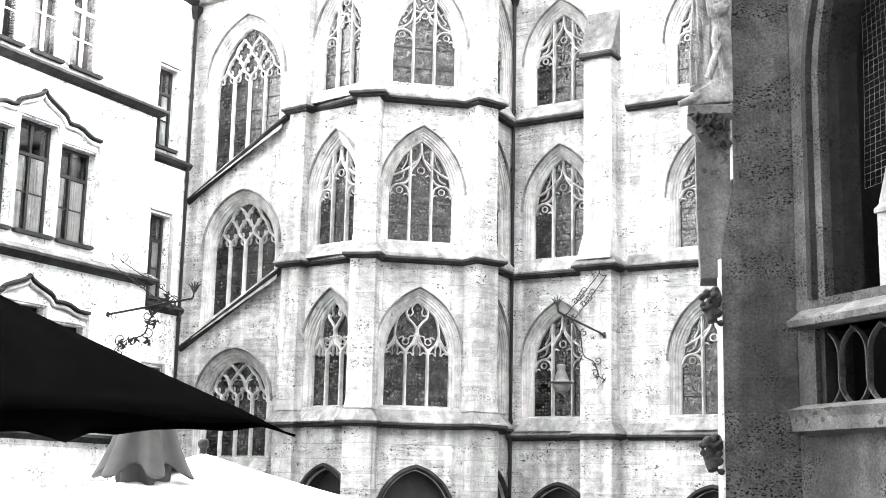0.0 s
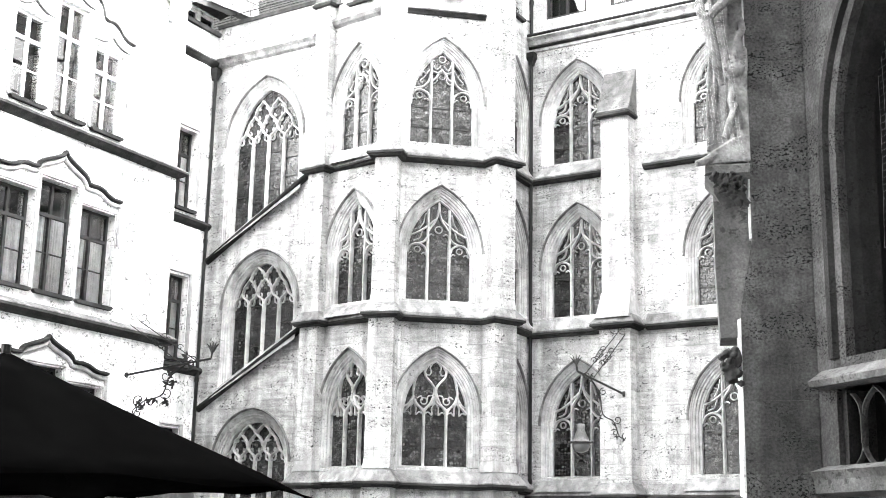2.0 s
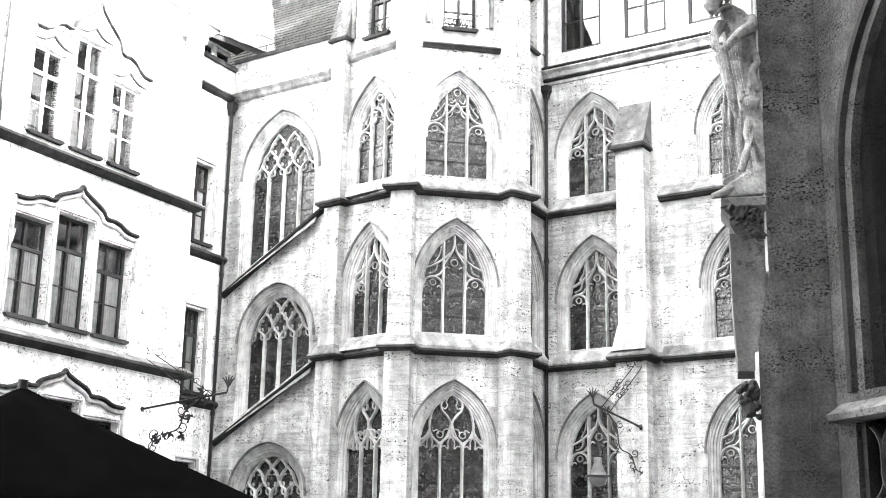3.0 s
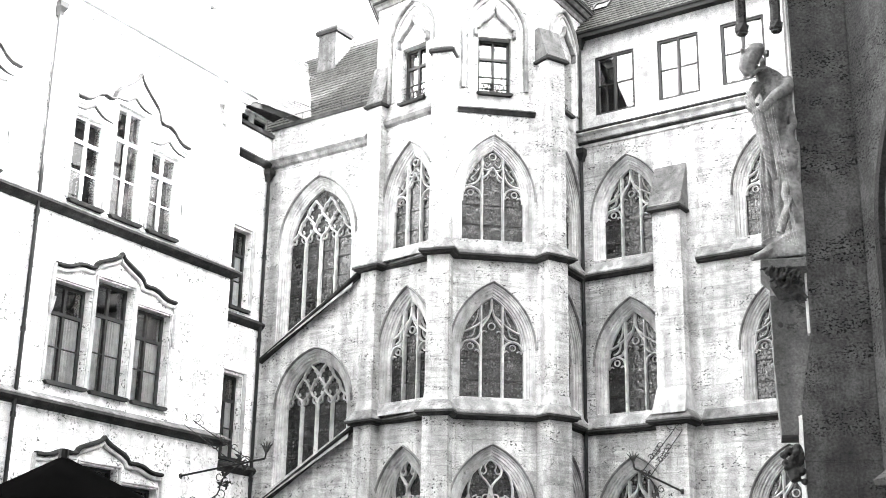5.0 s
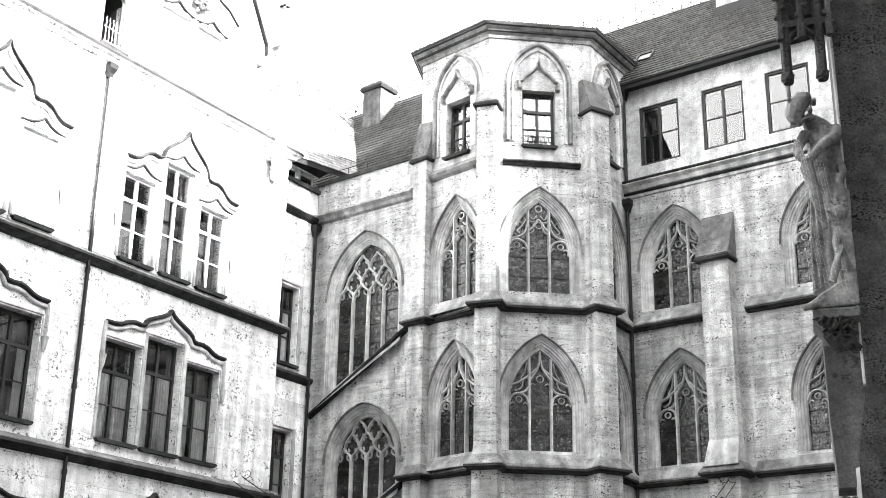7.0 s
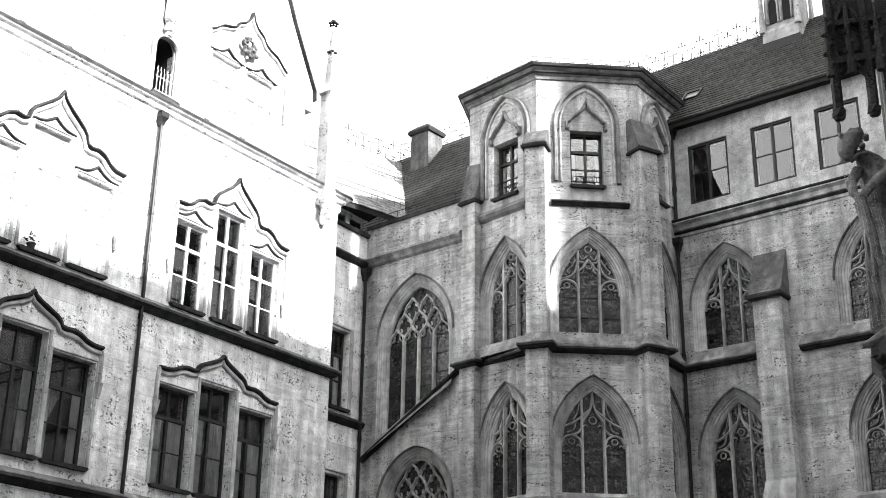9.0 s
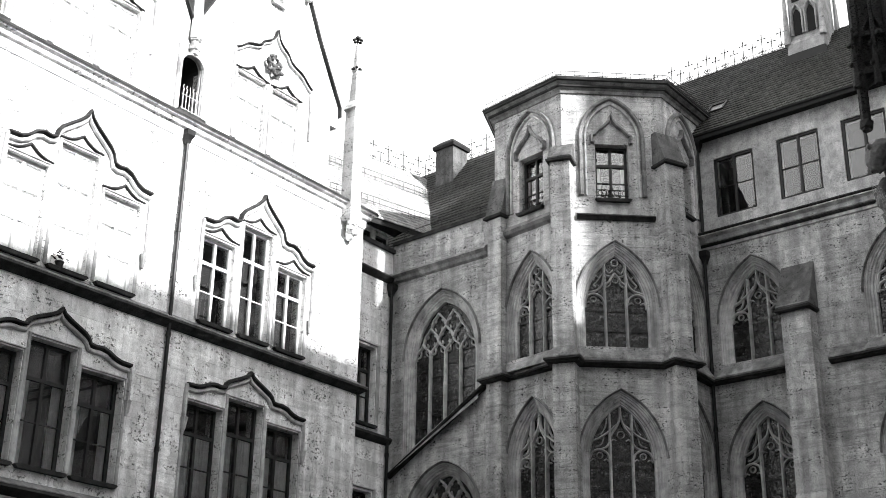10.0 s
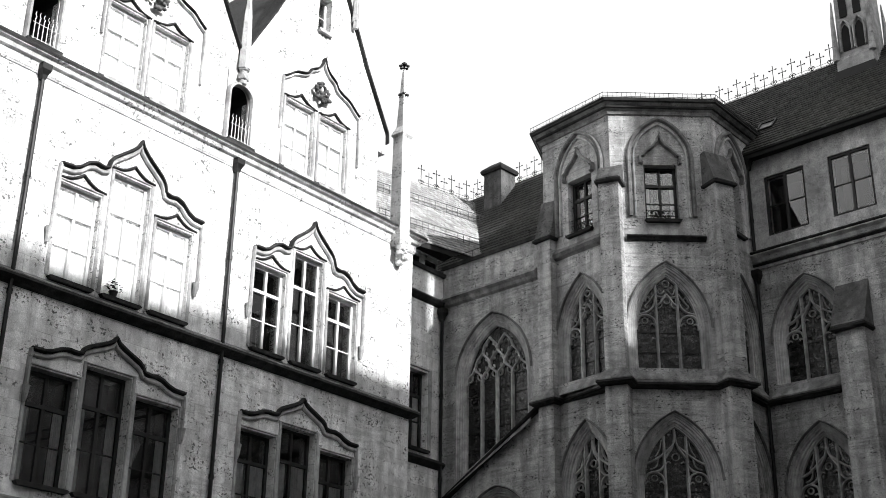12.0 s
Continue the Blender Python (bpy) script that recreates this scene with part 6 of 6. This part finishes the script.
def sign_bracket(m, length, rise, label):
    """A wrought bracket: arm, vine scrolls, stays and a fleuron; x runs out from the wall."""
    t = thing("wrought_bracket", m, label, "bracket", "wrought brackets")
    L = length
    g = 0.55 + 0.45 * L / 2.1 if L > 1.6 else 0.62
    bm = bmesh.new()
    tube(bm, [(0, 0, 0), (L, 0, rise)], 0.030, 6)
    tube(bm, [(L, 0, rise), (L + 0.03, 0, rise + 0.22)], 0.025, 6)
    part("arm", bm, IRON, t)
    bm = bmesh.new()
    for q in (-0.9, -0.45, 0.0, 0.45, 0.9):
        tube(bm, [(L + 0.03, 0, rise + 0.18), (L + 0.03 + 0.12 * math.sin(q), 0, rise + 0.32), (L + 0.03 + 0.22 * math.sin(q), 0, rise + 0.30 + 0.16 * math.cos(q))], 0.045 * g, 5, 0.3)
    part("fleuron", bm, IRON, t)
    for x0, dz in ((0.66, 1.25), (0.84, 1.15)):
        bm = bmesh.new()
        sx, sz, ex, ez = L * x0, rise * x0, L * (x0 - 0.72), rise * x0 + dz
        tube(bm, [(sx, 0, sz), (ex, 0, ez)], 0.013, 5)
        tube(bm, spiral(ex + 0.1, ez + 0.12, 0.16, 0.9, 3.6, 0, 16), 0.011, 5)
        for k in range(5):
            f = 0.30 + 0.07 * k
            tube(bm, spiral(sx + (ex - sx) * f, sz + (ez - sz) * f + 0.05, 0.10, 1.1, k * 1.3, 0.02 * (k % 2), 12), 0.012, 4)
        part("stay", bm, IRON, t)
    bm = bmesh.new()
    vine = [(L * 0.72, 0, rise * 0.7), (L * 0.52, 0, rise * 0.5 - 0.30), (L * 0.45, 0, -0.55), (L * 0.22, 0, -0.75), (L * 0.12, 0, -1.1), (L * 0.05, 0, -1.2)]
    tube(bm, curve3(vine), 0.022, 5, 0.6)
    for k, (x, _, z) in enumerate(vine):
        tube(bm, spiral(x + 0.10 * (-1) ** k, z + 0.05, 0.17 * g, 1.2, k * 1.7, 0.03 * (-1) ** k, 18, (-1) ** k), 0.014, 5)
    rnd = random.Random(9)
    part("vine_scroll", bm, IRON, t)
    for k in range(20 if L > 1.6 else 8):
        bm = bmesh.new()
        x, _, z = vine[k % 6]
        x, z = x + rnd.uniform(-0.22, 0.22) * g, z + rnd.uniform(-0.18, 0.18) * g
        q = rnd.random() * 6.28
        lx, lz = math.cos(q), math.sin(q)
        for turn in (-0.9, 0.9):
            tx, tz = math.cos(q + turn), math.sin(q + turn)
            prism(bm, [(x + 0.05 * lx * g, z + 0.05 * lz * g), (x + (0.09 * tx - 0.03 * tz) * g, z + (0.09 * tz + 0.03 * tx) * g), (x + 0.17 * tx * g, z + 0.17 * tz * g), (x + (0.09 * tx + 0.03 * tz) * g, z + (0.09 * tz - 0.03 * tx) * g)], -0.010, 0.010)
        prism(bm, [(x, z), (x + (0.06 * lx - 0.05 * lz) * g, z + (0.06 * lz + 0.05 * lx) * g), (x + 0.22 * lx * g, z + 0.22 * lz * g), (x + (0.06 * lx + 0.05 * lz) * g, z + (0.06 * lz - 0.05 * lx) * g)], -0.012, 0.012)
        part("leaf", bm, IRON, t)
    bm = bmesh.new()
    tube(bm, [(-0.04, 0, 0), (0.03, 0, 0)], 0.075, 8)
    part("wall_plate", bm, IRON, t)
    return t


sign_bracket(on(LF, -1.50, 6.18) @ pose(0, 0, 0, 0, 0, -75), 2.5, 0.42, "black wrought iron sign bracket with vine scrolls on the long facade")
sign_bracket(on(RW, 3.26, 5.88, -0.64) @ pose(0, 0, 0, 0, 0, -155), 1.25, 0.62, "black wrought iron lantern bracket with vine scrolls on a buttress")

t = thing("hanging_lantern", pose(3.30, 35.1, 4.72) @ Matrix.Scale(0.82, 4), "small grey bell-shaped lantern hung before a window", "lantern")
bm = bmesh.new()
loft(bm, [[(r * math.cos(k * 0.5236), r * math.sin(k * 0.5236), z) for k in range(12)] for r, z in ((0.10, 0.42), (0.14, 0.40), (0.14, 0.28), (0.12, 0.24), (0.26, -0.08), (0.27, -0.14), (0.42, -0.17), (0.42, -0.20), (0.30, -0.21))], True, True)
smooth(part("shade", bm, LEDGE, t))
bm = bmesh.new()
loft(bm, [[(r * math.cos(k * 0.5236), r * math.sin(k * 0.5236), z) for k in range(12)] for r, z in ((0.30, -0.215), (0.30, -0.32), (0.24, -0.46), (0.10, -0.52))], True, True)
smooth(part("glass_bowl", bm, LAMPGLASS, t))
bm = bmesh.new()
tube(bm, [(0, 0, 0.42), (0, 0, 1.55)], 0.012, 5)
part("hanger", bm, IRON, t)


# ---- unseen blocks behind the camera, added to shape sun, shade and bounce ----
n_lf, v_lf = Vector((0.883, -0.469)), Vector((0.469, 0.883))
F0 = Vector((-8.50, 36.52))
OFF = 27.0
flat = Vector((SUN.x, SUN.y)).normalized()
LEAD = flat.dot(v_lf) / flat.dot(n_lf)
FALL = math.tan(radians(SUN_EL)) / flat.dot(n_lf)


def opposite(a0, a1, height, name, label, deep=0.8):
    o = F0 + n_lf * OFF + v_lf * a0
    bm = bmesh.new()
    box(bm, 0, a1 - a0, -deep, 0.0, GROUND, height)
    m = face(o.x, o.y, 62.0)
    tagged(part(name, bm, RENDER, m=m), label, "building", kind="structure")


WING_END = 0.05 + (OFF + 0.87) * LEAD
# gap between the added blocks, sized for one sun strip on the tower
GAP0, GAP1 = 1.12 + (OFF - 6.6) * LEAD, 1.74 + (OFF - 6.6) * LEAD
opposite(-60.0, WING_END, 13.3 + OFF * FALL, "building_opposite", "plain opposite wing that shades the courtyard")
opposite(WING_END, GAP0, 18.2 + (OFF + 1.0) * FALL, "building_opposite_gable", "unseen block added to shade the tower and set-back wall")
opposite(GAP0, GAP1, 13.6 + (OFF - 6.6) * FALL, "building_opposite_link", "low unseen block below the gap that lets the sun through")
opposite(GAP1, 5.3 + OFF * LEAD, 18.2 + (OFF + 1.0) * FALL, "building_opposite_gable", "unseen block added to shade the tower and set-back wall")
opposite(5.3 + OFF * LEAD, 21.0 + OFF * LEAD, 23.0 + OFF * FALL, "building_opposite_tower", "tall unseen block added to shade the roofs")
# rear block, added and raised to darken the lower walls
o = F0 + v_lf * -39.0
bm = bmesh.new()
box(bm, 0, 36, 0, 8, GROUND, 40.0)
tagged(part("building_rear", bm, DARKWING, m=face(o.x - 8 * v_lf.x, o.y - 8 * v_lf.y, -28.0)), "tall unseen block added behind to cut sky light and bounce", "building", kind="structure")


# ---- ashlar blocks ----
def inside(x, z, poly):
    hit = False
    for (x0, z0), (x1, z1) in zip(poly, poly[1:] + poly[:1]):
        if (z0 > z) != (z1 > z) and x < (x1 - x0) * (z - z0) / (z1 - z0) + x0:
            hit = not hit
    return hit


def ashlar(owner, s0, s1, z0, z1, holes, mat, row=0.40, widths=(0.62, 0.84, 1.05), limit=300):
    """Separate face blocks, a little proud of their wall and uneven, between its openings."""
    rnd = random.Random(owner.name)
    meshes = []
    for w in widths:
        bm = bmesh.new()
        box(bm, 0.005, w - 0.005, 0.0, 0.03, 0.005, row - 0.005)
        me = bpy.data.meshes.new("stone_block")
        bmesh.ops.recalc_face_normals(bm, faces=bm.faces)
        bm.to_mesh(me)
        bm.free()
        me.materials.append(mat)
        meshes.append(me)
    count, z = 0, z0
    while z + row <= z1 + 1e-6:
        x = s0 - rnd.random() * 0.3
        while x < s1:
            k = rnd.randrange(len(widths))
            w = widths[k]
            if x >= s0 and x + w <= s1 and count < limit:
                pts = [(x + w * i / 4, z + row * j / 2) for i in range(5) for j in range(3)]
                if not any(inside(px, pz, h) for h in holes for px, pz in pts):
                    ob = new("stone_block", meshes[k])
                    ob.parent = owner
                    ob.matrix_basis = pose(x, -rnd.uniform(0.004, 0.012), z)
                    count += 1
            x += w
        z += row


for name, m, length, mid, a in (("wall_tower_front", TF, TF_LEN, 1.50, 0.90), ("wall_tower_stair_side", TL, TL_LEN, 1.56, 0.78)):
    hs = [[(mid + x, z + q) for x, q in arch(a + 0.5, sp, ap + 0.55, -0.6)] for z, sp, ap, _ in TIERS] + [rect(mid - 1.2, mid + 1.2, 16.6, 20.98), rect(mid - 1.15, mid + 1.15, GROUND, 2.4)]
    hs += [rect(0, length, z - 0.2, z + 0.45) for z in (3.28, 7.80, 12.36)]
    ashlar(bpy.data.objects[name], 0.3, length - 0.3, 2.4, 20.9, hs, STONE_PIECE)
hs = [[(2.32 + x, z + q) for x, q in arch(a + 0.4, sp, ap + 0.45, -0.5, 12, SLOPE if z > 3 else 0)] for _, z, a, sp, ap in stair]
hs += [[(0.1, q - 0.25), (4.0, q + 1.95), (4.0, q + 2.5), (0.1, q + 0.35)] for q in (10.15, 5.62)] + [rect(0, 5, 16.4, 17.0)]
ashlar(bpy.data.objects["wall_stair_wing"], 0.05, 4.1, 2.4, 17.8, hs, STONE_PIECE, 0.34, (0.42, 0.6, 0.8))
hs = [[(c + x, z + q) for x, q in arch(0.88 + 0.5, sp, ap + 0.55, -0.6)] for c in cols for z, sp, ap, _ in RWT]
hs += [rect(c - 1.2, c + 1.2, GROUND, 2.1) for c in cols] + [rect(2.4, 3.6, 0, 15.6)] + [rect(0, 20, z - 0.2, z + 0.45) for z in (3.10, 7.75, 12.38, 16.7)]
ashlar(bpy.data.objects["wall_window_wing"], 0.25, 8.0, 1.2, 16.5, hs, STONE_PIECE)
hs = [rect(c - 2.15, c + 2.15, z - 0.2, z + hsd + 0.15) for c in BAYS for z, hsd, hm, ap in FLOORS] + [rect(c - 0.95, c + 0.95, z, z + ap) for c in BAYS for z, hsd, hm, ap in FLOORS]
hs += [rect(-30, 1, z - 0.2, z + 0.32) for z in (2.75, 7.28, 12.30, 17.7)]
ashlar(bpy.data.objects["wall_long_facade"], -14.6, -0.05, 3.1, 17.5, hs, RENDER_PIECE, 0.45, (0.7, 0.95, 1.2), 300)
